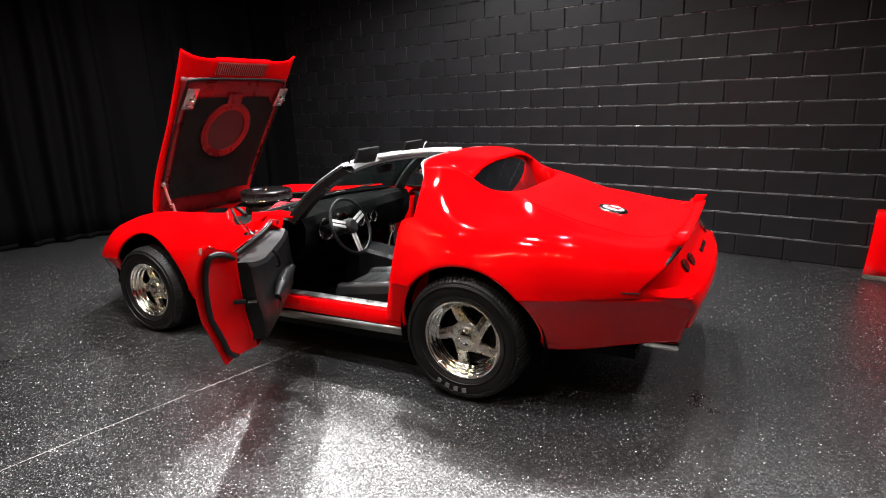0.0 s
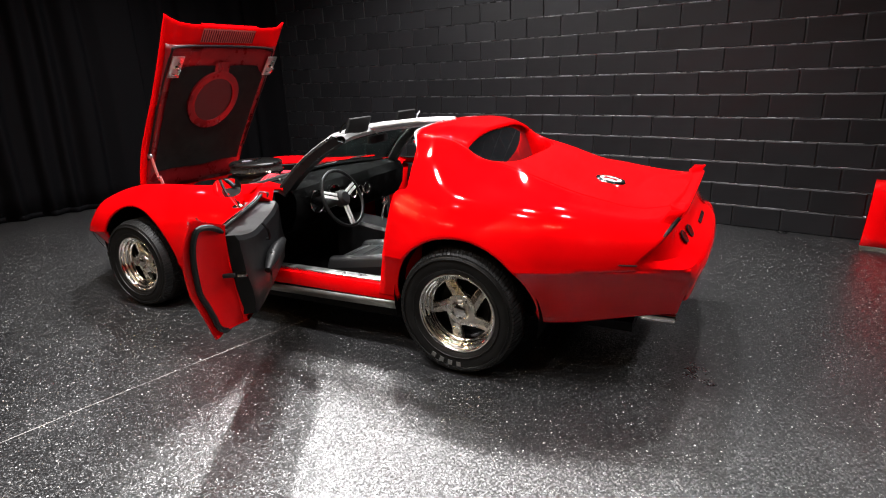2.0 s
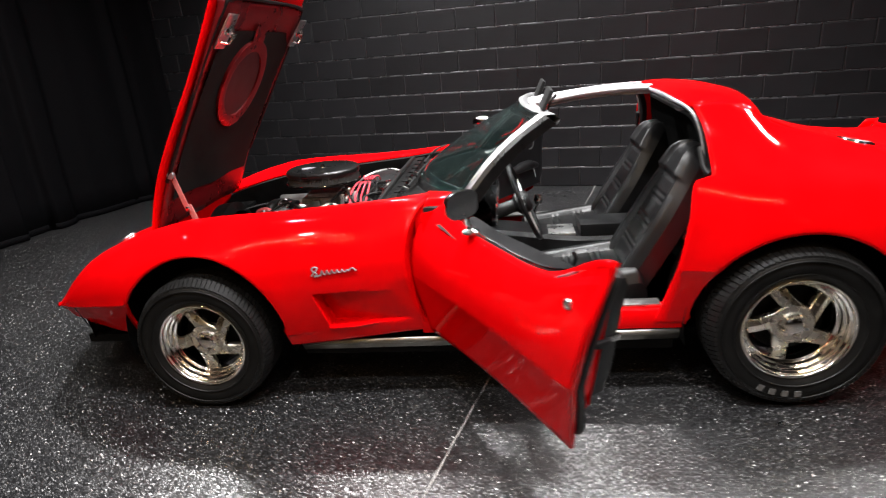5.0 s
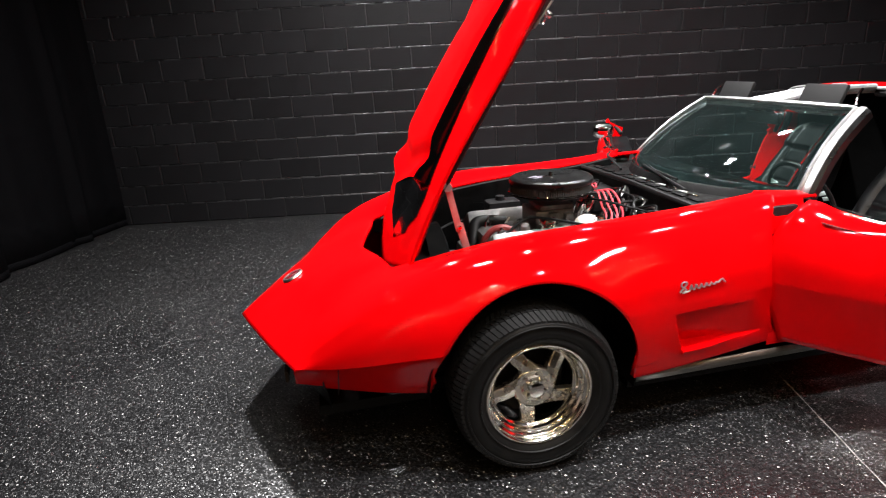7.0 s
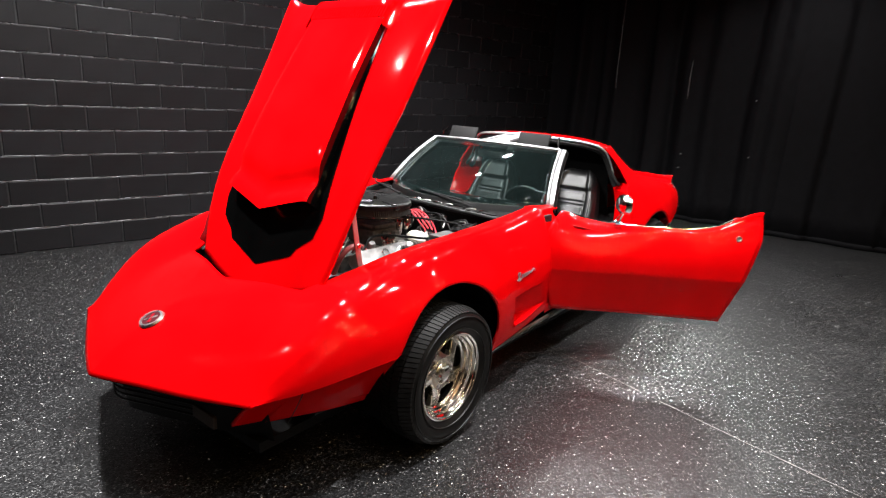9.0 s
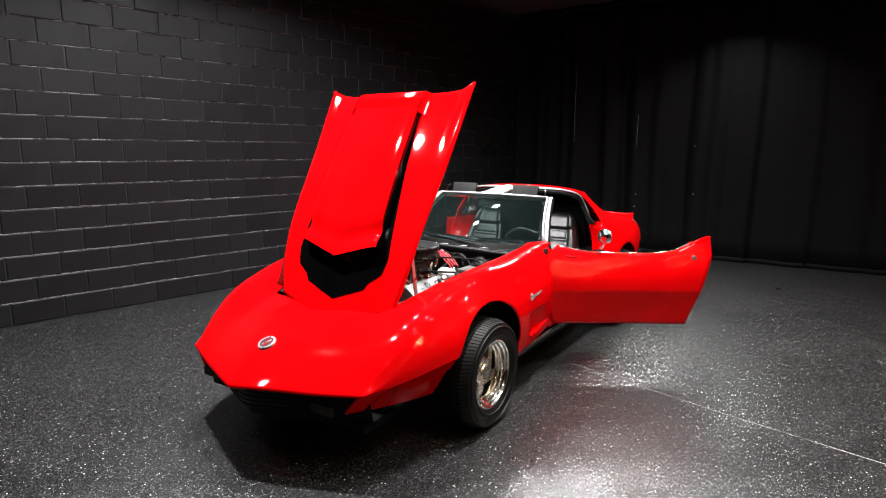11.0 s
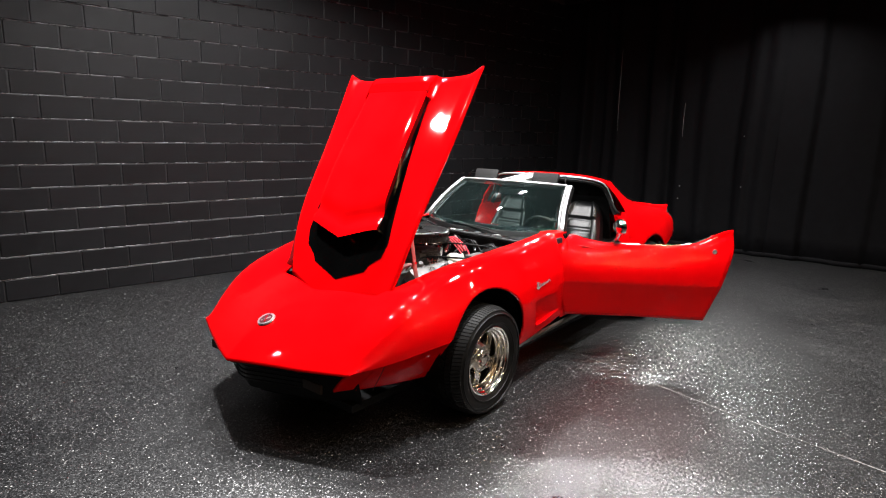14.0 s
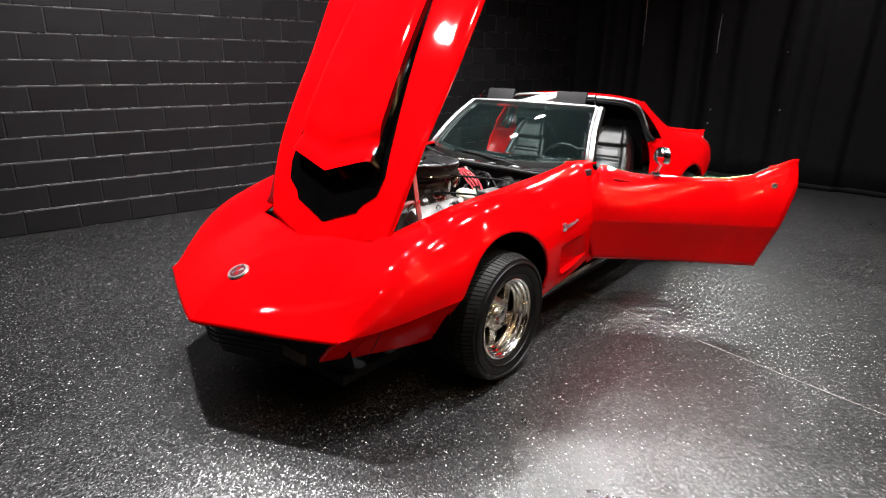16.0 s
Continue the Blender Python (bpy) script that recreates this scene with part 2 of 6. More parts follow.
BRUSHED = textured("brushed_spoke_metal", (0.60, 0.60, 0.59), (0.74, 0.74, 0.73), 20, (0.35, 0.5), 0.05, metal=0.35)
RED_WIRE = shader("red_silicone_wire", (0.60, 0.03, 0.05), 0.4)
RED_HOSE = shader("dull_red_hose", (0.22, 0.03, 0.03), 0.5)
LENS_RED = shader("dark_red_lens", (0.12, 0.004, 0.004), 0.12, coat=1.0)
EMBLEM_RED = shader("emblem_red_enamel", (0.35, 0.01, 0.02), 0.2, coat=1.0)
LETTER_WHITE = textured("worn_white_lettering", (0.07, 0.07, 0.068), (0.13, 0.128, 0.125), 60, (0.6, 0.8), 0.1)
GLASS = glass_material("faintly_green_glass", (0.50, 0.66, 0.63), haze=0.0035)
DARK_GLASS = shader("dark_rear_glass", (0.006, 0.007, 0.008), 0.04, coat=1.0)
MIRROR = shader("mirror_silver", (0.9, 0.9, 0.9), 0.01, metal=1.0)


# == building helpers ==
def mesh_of(name, verts, faces, material, sharp=38.0):
    me = bpy.data.meshes.new(name)
    me.from_pydata([tuple(map(float, v)) for v in verts], [], [tuple(map(int, f)) for f in faces])
    bm = bmesh.new()
    bm.from_mesh(me)
    finish(bm, me, sharp)
    me.materials.append(material)
    return me


def finish(bm, me, sharp=38.0):
    bmesh.ops.remove_doubles(bm, verts=bm.verts, dist=1e-5)
    bmesh.ops.dissolve_degenerate(bm, edges=bm.edges, dist=1e-5)
    bm.normal_update()
    for f in bm.faces:
        f.smooth = True
    limit = radians(sharp)
    for e in bm.edges:
        if len(e.link_faces) == 2:
            e.smooth = e.calc_face_angle(0.0) < limit
    bm.to_mesh(me)
    bm.free()
    me.update()


def part(name, bm, material, parent=None, label="", sharp=38.0, m=None):
    """Links a bmesh, or a (verts, faces) pair, as ONE mesh object, under a thing or a part where one is given."""
    if isinstance(bm, tuple):
        me = mesh_of(name, *bm, material, sharp)
    else:
        me = bpy.data.meshes.new(name)
        finish(bm, me, sharp)
        me.materials.append(material)
    ob = new(name, me)
    if parent is not None:
        ob.parent = parent
    if m is not None:
        ob.matrix_basis = m
    return tagged(ob, label)


def join(*pairs):
    verts, faces = [], []
    for v, f in pairs:
        base = len(verts)
        verts += [tuple(p) for p in v]
        faces += [tuple(i + base for i in q) for q in f]
    return verts, faces


def grid(points, flip=False, close_u=False, close_v=False):
    """A sheet of quads over an array of n rows and m columns of points."""
    a = np.asarray(points, float)
    n, k = a.shape[:2]
    faces = []
    for i in range(n if close_u else n - 1):
        for j in range(k if close_v else k - 1):
            q = (i * k + j, i * k + (j + 1) % k, (i + 1) % n * k + (j + 1) % k, (i + 1) % n * k + j)
            faces.append(q[::-1] if flip else q)
    return a.reshape(-1, 3), faces


def mirrored(pair):
    v, f = pair
    v = np.array(v, float) * (1, -1, 1)
    return v, [tuple(reversed(q)) for q in f]


def moved(pair, m):
    return [tuple(m @ Vector(p)) for p in pair[0]], pair[1]


def solid(ob, thickness, offset=-1.0):
    mod = ob.modifiers.new("thickness", "SOLIDIFY")
    mod.thickness, mod.offset = thickness, offset
    return ob


def rounded(ob, width, segments=2):
    mod = ob.modifiers.new("edges", "BEVEL")
    mod.width, mod.segments, mod.limit_method, mod.angle_limit = width, segments, "ANGLE", radians(35)
    return ob


def box(x0, x1, y0, y1, z0, z1):
    v = [(x, y, z) for x in (x0, x1) for y in (y0, y1) for z in (z0, z1)]
    return v, [(0, 1, 3, 2), (4, 6, 7, 5), (0, 4, 5, 1), (2, 3, 7, 6), (0, 2, 6, 4), (1, 5, 7, 3)]


def soft_box(x0, x1, y0, y1, z0, z1, r=0.01, seg=2):
    bm = bmesh.new()
    bmesh.ops.create_cube(bm, size=1.0)
    for v in bm.verts:
        v.co = ((x0 + x1) / 2 + v.co.x * (x1 - x0), (y0 + y1) / 2 + v.co.y * (y1 - y0), (z0 + z1) / 2 + v.co.z * (z1 - z0))
    bmesh.ops.bevel(bm, geom=list(bm.edges), offset=r, segments=seg, affect="EDGES", profile=0.6)
    bm.verts.index_update()
    out = [tuple(v.co) for v in bm.verts], [tuple(v.index for v in f.verts) for f in bm.faces]
    bm.free()
    return out


def lathe(profile, n=48, axis="y", closed=False):
    """Turns (radius, along) pairs about an axis."""
    rows = []
    for i in range(n):
        a = 2 * math.pi * i / n
        c, s = math.cos(a), math.sin(a)
        if axis == "y":
            rows.append([(r * c, h, r * s) for r, h in profile])
        elif axis == "z":
            rows.append([(r * c, r * s, h) for r, h in profile])
        else:
            rows.append([(h, r * c, r * s) for r, h in profile])
    return grid(rows, flip=(axis == "y"), close_u=True, close_v=closed)


def tube(points, radius, n=8, smooth=6, cap=True):
    """A round bar along a smooth line; radius is one number or one for each point."""
    p = spline(np.array(points, float), smooth)
    rad = np.interp(np.linspace(0, 1, len(p)), np.linspace(0, 1, np.size(radius)), np.atleast_1d(radius))
    rows, side = [], None
    for i in range(len(p)):
        t = p[min(i + 1, len(p) - 1)] - p[max(i - 1, 0)]
        t = t / (np.linalg.norm(t) + 1e-9)
        if side is None:
            side = np.cross(t, (0, 0, 1)) if abs(t[2]) < 0.9 else np.cross(t, (1, 0, 0))
        side = side - t * (side @ t)
        side = side / (np.linalg.norm(side) + 1e-9)
        up = np.cross(t, side)
        rows.append([p[i] + rad[i] * (math.cos(a) * side + math.sin(a) * up) for a in np.linspace(0, 2 * math.pi, n, endpoint=False)])
    v, f = grid(rows, close_v=True)
    if cap:
        f = f + [tuple(range(n - 1, -1, -1)), tuple(range(len(v) - n, len(v)))]
    return v, f


def spline(p, steps):
    """Catmull-Rom through the points of p, with steps pieces between two."""
    p = np.asarray(p, float)
    if len(p) < 3:
        return np.array([p[0] + (p[-1] - p[0]) * k for k in np.linspace(0, 1, steps + 1)])
    q = np.vstack([2 * p[0] - p[1], p, 2 * p[-1] - p[-2]])
    out = []
    for i in range(1, len(q) - 2):
        for k in range(steps):
            t = k / steps
            out.append(0.5 * (2 * q[i] + (q[i + 1] - q[i - 1]) * t + (2 * q[i - 1] - 5 * q[i] + 4 * q[i + 1] - q[i + 2]) * t * t + (3 * q[i] - q[i - 1] - 3 * q[i + 1] + q[i + 2]) * t**3))
    out.append(p[-1])
    return np.array(out)


def curve(knots):
    """A smooth function through (x, value) pairs that does not overshoot."""
    xs, ys = np.array(knots, float).T
    h, d = np.diff(xs), np.diff(ys) / np.diff(xs)
    s = np.zeros(len(xs))
    for i in range(1, len(xs) - 1):
        if d[i - 1] * d[i] > 0:
            w1, w2 = 2 * h[i] + h[i - 1], h[i] + 2 * h[i - 1]
            s[i] = (w1 + w2) / (w1 / d[i - 1] + w2 / d[i])
    s[0], s[-1] = d[0], d[-1]

    def at(x):
        x = min(max(x, xs[0]), xs[-1])
        i = min(int(np.searchsorted(xs, x, side="right")) - 1, len(xs) - 2)
        t = (x - xs[i]) / h[i]
        return float((1 + 2 * t) * (1 - t) ** 2 * ys[i] + t * (1 - t) ** 2 * h[i] * s[i] + t * t * (3 - 2 * t) * ys[i + 1] + t * t * (t - 1) * h[i] * s[i + 1])

    return at


# == the room ==
WALL_A, WALL_B = Vector((-4.3, 4.217, 0)), Vector((6.45, 2.1745, 0))
WALL_WAY = (WALL_B - WALL_A).normalized()
WALL_TURN = math.degrees(math.atan2(WALL_WAY.y, WALL_WAY.x))
tagged(part("floor", grid([[(x, y, 0) for x in (-12, -6, -2, 2, 7.5)] for y in (-15, -7, -3, 1, 6)], flip=True), FLOOR), "dark speckled flake epoxy floor with a satin sheen", "floor", kind="structure")
joint = spline([(x, y, 0.0035) for x, y in [(0.35, -4.6), (0.83, -2.35), (1.03, -1.5), (1.24, -0.72), (1.55, 0.4), (2.25, 3.0)]], 10)
rows = [[(p[0] - 0.0028 - 0.002 * math.sin(i * 2.3), p[1], p[2]), (p[0] + 0.0028 + 0.002 * math.sin(i * 1.7), p[1], p[2])] for i, p in enumerate(joint)]
tagged(part("floor_joint", grid(rows, flip=True), CAULK), "thin pale filled joint running across the floor", "floor joint", kind="structure")
tagged(part("ceiling", box(-12, 7.5, -15, 6, CEILING, CEILING + 0.1), BLACK_CEILING), "flat black painted ceiling", "ceiling", kind="structure")


def fixture(x, y, sx, sy):
    """A shallow ceiling fixture: a black tray with a bright rim round the lamp."""
    top = new("ceiling_light")
    top.matrix_world = pose(x, y, CEILING)
    part("tray", join(box(-sx / 2 - 0.05, sx / 2 + 0.05, -sy / 2 - 0.05, sy / 2 + 0.05, -0.11, 0), ), BLACK_PLASTIC, top)
    rim = [box(-sx / 2 - 0.05, sx / 2 + 0.05, s * (sy / 2 + 0.02) - 0.02, s * (sy / 2 + 0.02) + 0.02, -0.137, -0.112) for s in (-1, 1)]
    rim += [box(s * (sx / 2 + 0.02) - 0.02, s * (sx / 2 + 0.02) + 0.02, -sy / 2, sy / 2, -0.137, -0.112) for s in (-1, 1)]
    part("rim", join(*rim), BLACK_PLASTIC, top)
    return tagged(top, "black square ceiling light panel with a shallow rim", "ceiling light", "ceiling lights")


for x, y, *_ in LAMPS + AIMED:
    fixture(x, y, 0.15, 0.15)
for x, y in STRIPS:
    tagged(fixture(x, y, 1.1, 0.06), "slim warm strip light fixed to the ceiling", "strip light", "strip lights")


def drape(name, a, b, label, seed, gather=1.0, cloth=CLOTH):
    """A heavy hanging drape with irregular folds, from a to b, floor to ceiling."""
    a, b = Vector((*a, 0)), Vector((*b, 0))
    way = (b - a).normalized()
    out = Vector((-way.y, way.x, 0))
    n = int((b - a).length / 0.025)
    rnd = random.Random(seed)
    knots, s = [], 0.0
    while s < (b - a).length + 1:
        knots.append((s, rnd.uniform(-0.085, 0.085) * gather))
        s += rnd.uniform(0.06, 0.20)
    fold = curve(knots)
    rows = []
    for k in range(13):
        z = CEILING * k / 12
        loose = 1.0 - 0.35 * k / 12
        rows.append([tuple(a + way * (b - a).length * i / n + out * (fold((b - a).length * i / n + 0.02 * math.sin(z * 1.7 + i * 0.05)) * loose) + Vector((0, 0, z + (0.003 * math.sin(i * 0.31) + 0.006 if k == 0 else 0)))) for i in range(n + 1)])
    d = solid(tagged(part(name, grid(rows), cloth, sharp=180), label, "drape"), 0.006, 0)
    hem = [[(p[0], p[1], p[2] + 0.004 + h) for p in rows[0]] for h in (-0.004, 0.06)]
    solid(part("hem", grid(hem), cloth, d, sharp=180), 0.0068, 0)
    head = [[(p[0], p[1], CEILING - 0.10 + h) for p in rows[-1]] for h in (0.0, 0.09)]
    solid(part("header_tape", grid(head), cloth, d, sharp=180), 0.0072, 0)
    return d


drape("drape", (-3.42, 1.98), (-2.72, 4.05), "black floor-length stage drape in soft folds beside the block wall", 3, 0.7, CLOTH_DIM)
drape("drape", (-5.05, -2.6), (-3.36, 1.94), "black floor-length stage drape in wide soft folds", 11, 0.7, CLOTH_DIM)
pleated = drape("drape", (6.38, 2.25), (6.30, -1.15), "black pleated stage drape hanging in tight folds", 5, 1.0)
drape("drape", (6.28, -1.10), (6.55, -5.6), "black stage drape hanging flat beside the pleated one", 8, 0.45)
# Grey strips and dots stand in for slits and points of light here.
SLIT_GREY = shader("grey_light_slit", (0.28, 0.28, 0.28), 0.4)
for y, z0, z1 in ((1.07, 1.68, 2.86), (0.09, 1.60, 2.07)):
    part("light_slit", tube([(6.19, y, z0), (6.188, y + 0.004, (z0 + z1) / 2), (6.19, y, z1)], (0.001, 0.0024, 0.001), 6), SLIT_GREY, pleated, "thin pale strip for a slit of light in a fold")
for y, z in ((0.06, 0.90), (0.07, 0.72), (-0.75, 0.94), (-0.72, 1.62)):
    part("light_dot", lathe([(0.0, -0.008), (0.006, -0.006), (0.008, 0.0), (0.004, 0.012)], 10, "x"), SLIT_GREY, pleated, "small pale dot for a point of light", m=pose(6.185, y, z))
for name, x0, x1, y0, y1 in (("wall_front", -11.6, -11.4, -14.6, 6), ("wall_rear", 7.0, 7.2, -14.6, 6), ("wall_near", -11.4, 7.0, -14.6, -14.4)):
    tagged(part(name, box(x0, x1, y0, y1, 0, CEILING - 0.002), BLACK_CEILING), "plain black painted wall", "wall", kind="structure")


# == the car: shape ==
# Half sections of the body at stations along x: centre, inner edge, crest, crease and sill.
centre_z = curve([(-1.1, 0.425), (-1.0, 0.495), (-0.84, 0.580), (-0.57, 0.668), (-0.42, 0.705), (0.0, 0.800), (0.5, 0.872), (1.02, 0.895)])
edge_s = curve([(-1.1, 0.41), (-0.45, 0.405), (-0.3, 0.452), (-0.1, 0.496), (0.3, 0.535), (1.02, 0.568)])
edge_z = curve([(-1.1, 0.425), (-0.97, 0.50), (-0.84, 0.565), (-0.6, 0.657), (-0.42, 0.705), (-0.2, 0.765), (0.0, 0.803), (0.4, 0.838), (0.8, 0.868), (1.02, 0.896)])
crest_s = curve([(-1.1, 0.590), (-0.85, 0.632), (-0.5, 0.665), (-0.2, 0.675), (0.1, 0.690), (0.5, 0.685), (0.85, 0.665), (1.05, 0.660), (1.35, 0.705), (1.8, 0.735), (2.1, 0.760)])
crest_z = curve([(-1.1, 0.430), (-0.97, 0.492), (-0.85, 0.556), (-0.6, 0.676), (-0.4, 0.750), (-0.2, 0.812), (0.0, 0.850), (0.25, 0.862), (0.5, 0.864), (0.8, 0.878), (1.02, 0.895), (1.15, 0.868), (1.35, 0.848), (1.7, 0.850), (1.92, 0.886), (2.1, 0.948)])
crease_s = curve([(-1.1, 0.640), (-0.85, 0.722), (-0.6, 0.782), (-0.35, 0.826), (0.0, 0.850), (0.4, 0.842), (0.65, 0.825), (0.95, 0.808), (1.5, 0.800), (2.05, 0.822), (2.3, 0.858), (2.49, 0.872), (2.86, 0.862), (3.15, 0.818), (3.4, 0.760), (3.6, 0.690)])
crease_z = curve([(-1.1, 0.440), (-0.85, 0.462), (-0.6, 0.485), (-0.35, 0.512), (0.0, 0.548), (0.4, 0.572), (0.95, 0.583), (2.05, 0.590), (2.86, 0.605), (3.15, 0.622), (3.6, 0.650)])
sill_s = curve([(-1.1, 0.535), (-0.85, 0.585), (-0.46, 0.690), (0.4, 0.798), (0.75, 0.792), (1.0, 0.770), (1.5, 0.750), (2.05, 0.765), (2.9, 0.722), (3.38, 0.615), (3.6, 0.560)])
sill_z = curve([(-1.1, 0.325), (-0.85, 0.312), (-0.46, 0.306), (0.0, 0.300), (0.4, 0.285), (1.0, 0.330), (2.0, 0.330), (2.9, 0.305), (3.38, 0.372), (3.6, 0.405)])
# Behind the seats: the ridge of the sail panels and the hollow beside it.
ridge_s = curve([(2.05, 0.545), (2.2, 0.535), (2.45, 0.505), (2.7, 0.500), (3.0, 0.500), (3.3, 0.480), (3.6, 0.44)])
ridge_z = curve([(2.05, 1.195), (2.2, 1.198), (2.32, 1.178), (2.40, 1.140), (2.46, 1.098), (2.53, 1.070), (2.62, 1.046), (2.72, 1.016), (2.85, 0.970), (3.0, 0.922), (3.15, 0.886), (3.24, 0.866), (3.32, 0.860), (3.40, 0.872), (3.48, 0.892), (3.55, 0.912)])
flank_s = curve([(2.05, 0.655), (2.3, 0.650), (2.6, 0.640), (3.0, 0.630), (3.6, 0.58)])
flank_z = curve([(2.05, 1.075), (2.3, 1.060), (2.5, 1.005), (2.6, 0.985), (2.85, 0.935), (3.05, 0.897), (3.24, 0.860), (3.32, 0.853), (3.40, 0.858), (3.48, 0.872), (3.55, 0.890)])
haunch_s = curve([(2.05, 0.745), (2.2, 0.755), (2.49, 0.775), (2.9, 0.760), (3.2, 0.715), (3.6, 0.63)])
haunch_z = curve([(2.05, 0.945), (2.2, 0.938), (2.49, 0.925), (2.9, 0.895), (3.2, 0.860), (3.45, 0.840), (3.6, 0.83)])
ARCHES = [(0.014, 0.345, 0.380, -0.40, 0.44), (2.492, 0.342, 0.396, 2.05, 2.93)]


def arch_bottom(x, z):
    for cx, cz, r, *_ in ARCHES:
        if abs(x - cx) < r:
            return max(z, cz + math.sqrt(r * r - (x - cx) ** 2))
    return z


def flare(x, s, z):
    """The lip that swells out round the wheel openings."""
    out = 0.0
    for cx, cz, r, *_ in ARCHES:
        d = math.hypot(x - cx, max(z - cz, 0.0) if z > cz else 0.0) - r
        out += 0.016 * math.exp(-((d / 0.085) ** 2)) * (1.0 if z > 0.34 else 0.55)
    return s + out


def prow(station, s, z=0.45):
    """The pointed nose: stations bend back towards the sides."""
    k = min(max((-0.42 - station) / 0.68, 0.0), 1.0)
    return station + 0.245 * k**1.5 * (abs(s) / 0.62) ** 1.12


def upper_line(x, n=26):
    """Centre (or inner edge) to crease, in (s, z)."""
    if x < 2.05:
        c, e, k, w = (0, centre_z(x)), (edge_s(x), edge_z(x)), (crest_s(x), crest_z(x)), (crease_s(x), crease_z(x))
        b = (k[0] + 0.62 * (w[0] - k[0]), k[1] + 0.30 * (w[1] - k[1]))
        g = (k[0] + 0.93 * (w[0] - k[0]), k[1] + 0.66 * (w[1] - k[1]))
        return spline([c, (e[0] * 0.5, c[1] * 0.6 + e[1] * 0.4 + 0.004), e, k, b, g, w], 8)
    k, w = (haunch_s(x), haunch_z(x)), (crease_s(x), crease_z(x))
    b = (k[0] + 0.70 * (w[0] - k[0]), k[1] + 0.33 * (w[1] - k[1]))
    g = (k[0] + 0.96 * (w[0] - k[0]), k[1] + 0.68 * (w[1] - k[1]))
    return spline([(ridge_s(x), ridge_z(x)), (flank_s(x), flank_z(x)), k, b, g, w], 8)


def cut_line(line, z_end, n):
    """The line from its start down to a height, evenly spaced in n points."""
    s, z = line[:, 0], line[:, 1]
    out = [line[0]]
    for a, b in zip(line[:-1], line[1:]):
        if b[1] < z_end and a[1] >= z_end and a[1] > b[1]:
            t = (a[1] - z_end) / (a[1] - b[1])
            out.append(a + t * (b - a))
            break
        out.append(b)
    out = np.array(out)
    d = np.r_[0, np.cumsum(np.hypot(*np.diff(out, axis=0).T))]
    even = np.linspace(0, d[-1], n)
    return np.c_[np.interp(even, d, out[:, 0]), np.interp(even, d, out[:, 1])]


def columns(x0, x1, step=0.02):
    xs = list(np.linspace(x0, x1, max(2, int(round((x1 - x0) / step)) + 1)))
    for cx, cz, r, *_ in ARCHES:
        for k in (-1, 1):
            xs += [0.53 + 0.006 * i for i in range(14) if k > 0 and cx < 1 and x0 < 0.5 < x1]
            xs += [cx + k * (r - d) for d in (-0.0005, 0.0005, 0.003, 0.007, 0.013) if x0 < cx + k * (r - d) < x1]
    return sorted(xs)


def louvre(x, z):
    """Depth of the hollow louvre behind the front wheel."""
    left = 0.535 + 0.055 * (0.53 - z) / 0.16
    inside = smooth01((x - left) / 0.012) * smooth01((0.537 - z) / 0.012) * smooth01((z - 0.372 - 0.04 * (x - 0.58)) / 0.012)
    return 0.062 * inside * max(0.0, 1 - (x - left) / 0.38)


def smooth01(t):
    t = min(max(t, 0.0), 1.0)
    return t * t * (3 - 2 * t)


def tuck(x):
    """How the side turns in below the crease: at once on the doors, later behind the front wheel."""
    return 0.82 + 0.8 * smooth01((x - 0.30) / 0.08) * smooth01((1.0 - x) / 0.12)


def side_skin(x0, x1, start, n_up=30, n_low=30, step=0.02):
    """Upper and lower body skin on the +y side between two stations; start gives the inner edge (index into the upper line)."""
    up, low = [], []
    for x in columns(x0, x1, step):
        full = upper_line(x)[start:]
        zc, zs = crease_z(x), sill_z(x)
        zb = arch_bottom(x, zs)
        line = cut_line(full, max(zc, zb), n_up)
        pts = []
        for s, z in line:
            s2 = s + (flare(x, s, z) - s) * smooth01((0.90 - z) / 0.10) * smooth01((s - 0.69) / 0.06)
            pts.append((prow(x, s, z), s2, z))
        up.append(pts)
        pts = []
        for t in np.linspace(0, 1, n_low):
            z = zc + t * (zb - zc) if zb < zc else zb
            if zb >= zc:
                s = line[-1][0]
            else:
                f = (zc - z) / (zc - zs)
                s = crease_s(x) + (sill_s(x) - crease_s(x)) * f ** tuck(x)
            pts.append((prow(x, s, z) + (0.035 * t if x < -0.9 else 0.0), flare(x, s, z) - (louvre(x, z) if 0.5 < x < 0.95 else 0.0), z))
        low.append(pts)
    return grid(up, flip=True), grid(low, flip=True)


# == the car: parts ==
car = tagged(new("sports_car"), "glossy red two-door sports coupe with raised hood and open doors", "car")


door_front = curve([(0.28, 1.03), (0.35, 1.02), (0.5, 0.972), (0.67, 0.952), (0.78, 0.968), (0.83, 0.99), (0.90, 1.05)])
door_rear = curve([(0.30, 1.94), (0.45, 1.985), (0.6, 2.030), (0.75, 2.070), (0.84, 2.090), (0.95, 2.094)])
pillar_front = curve([(0.30, 1.95), (0.45, 1.995), (0.6, 2.035), (0.8, 2.075), (0.93, 2.10), (0.95, 2.165), (1.10, 2.160), (1.19, 2.135), (1.25, 2.105)])


def reach(pair, edge, x_from, x_to, gap):
    """Draws one end of a skin on to a curved edge x = edge(z)."""
    v = np.array(pair[0], float)
    for p in v:
        room = x_from - x_to
        near = 0.05 if p[2] < 0.62 and room > 0 else abs(room)
        t = smooth01(1 - abs(p[0] - x_to) / near) if abs(p[0] - x_to) < near else 0.0
        p[0] += t * (edge(p[2]) + gap - x_to)
    return v, pair[1]


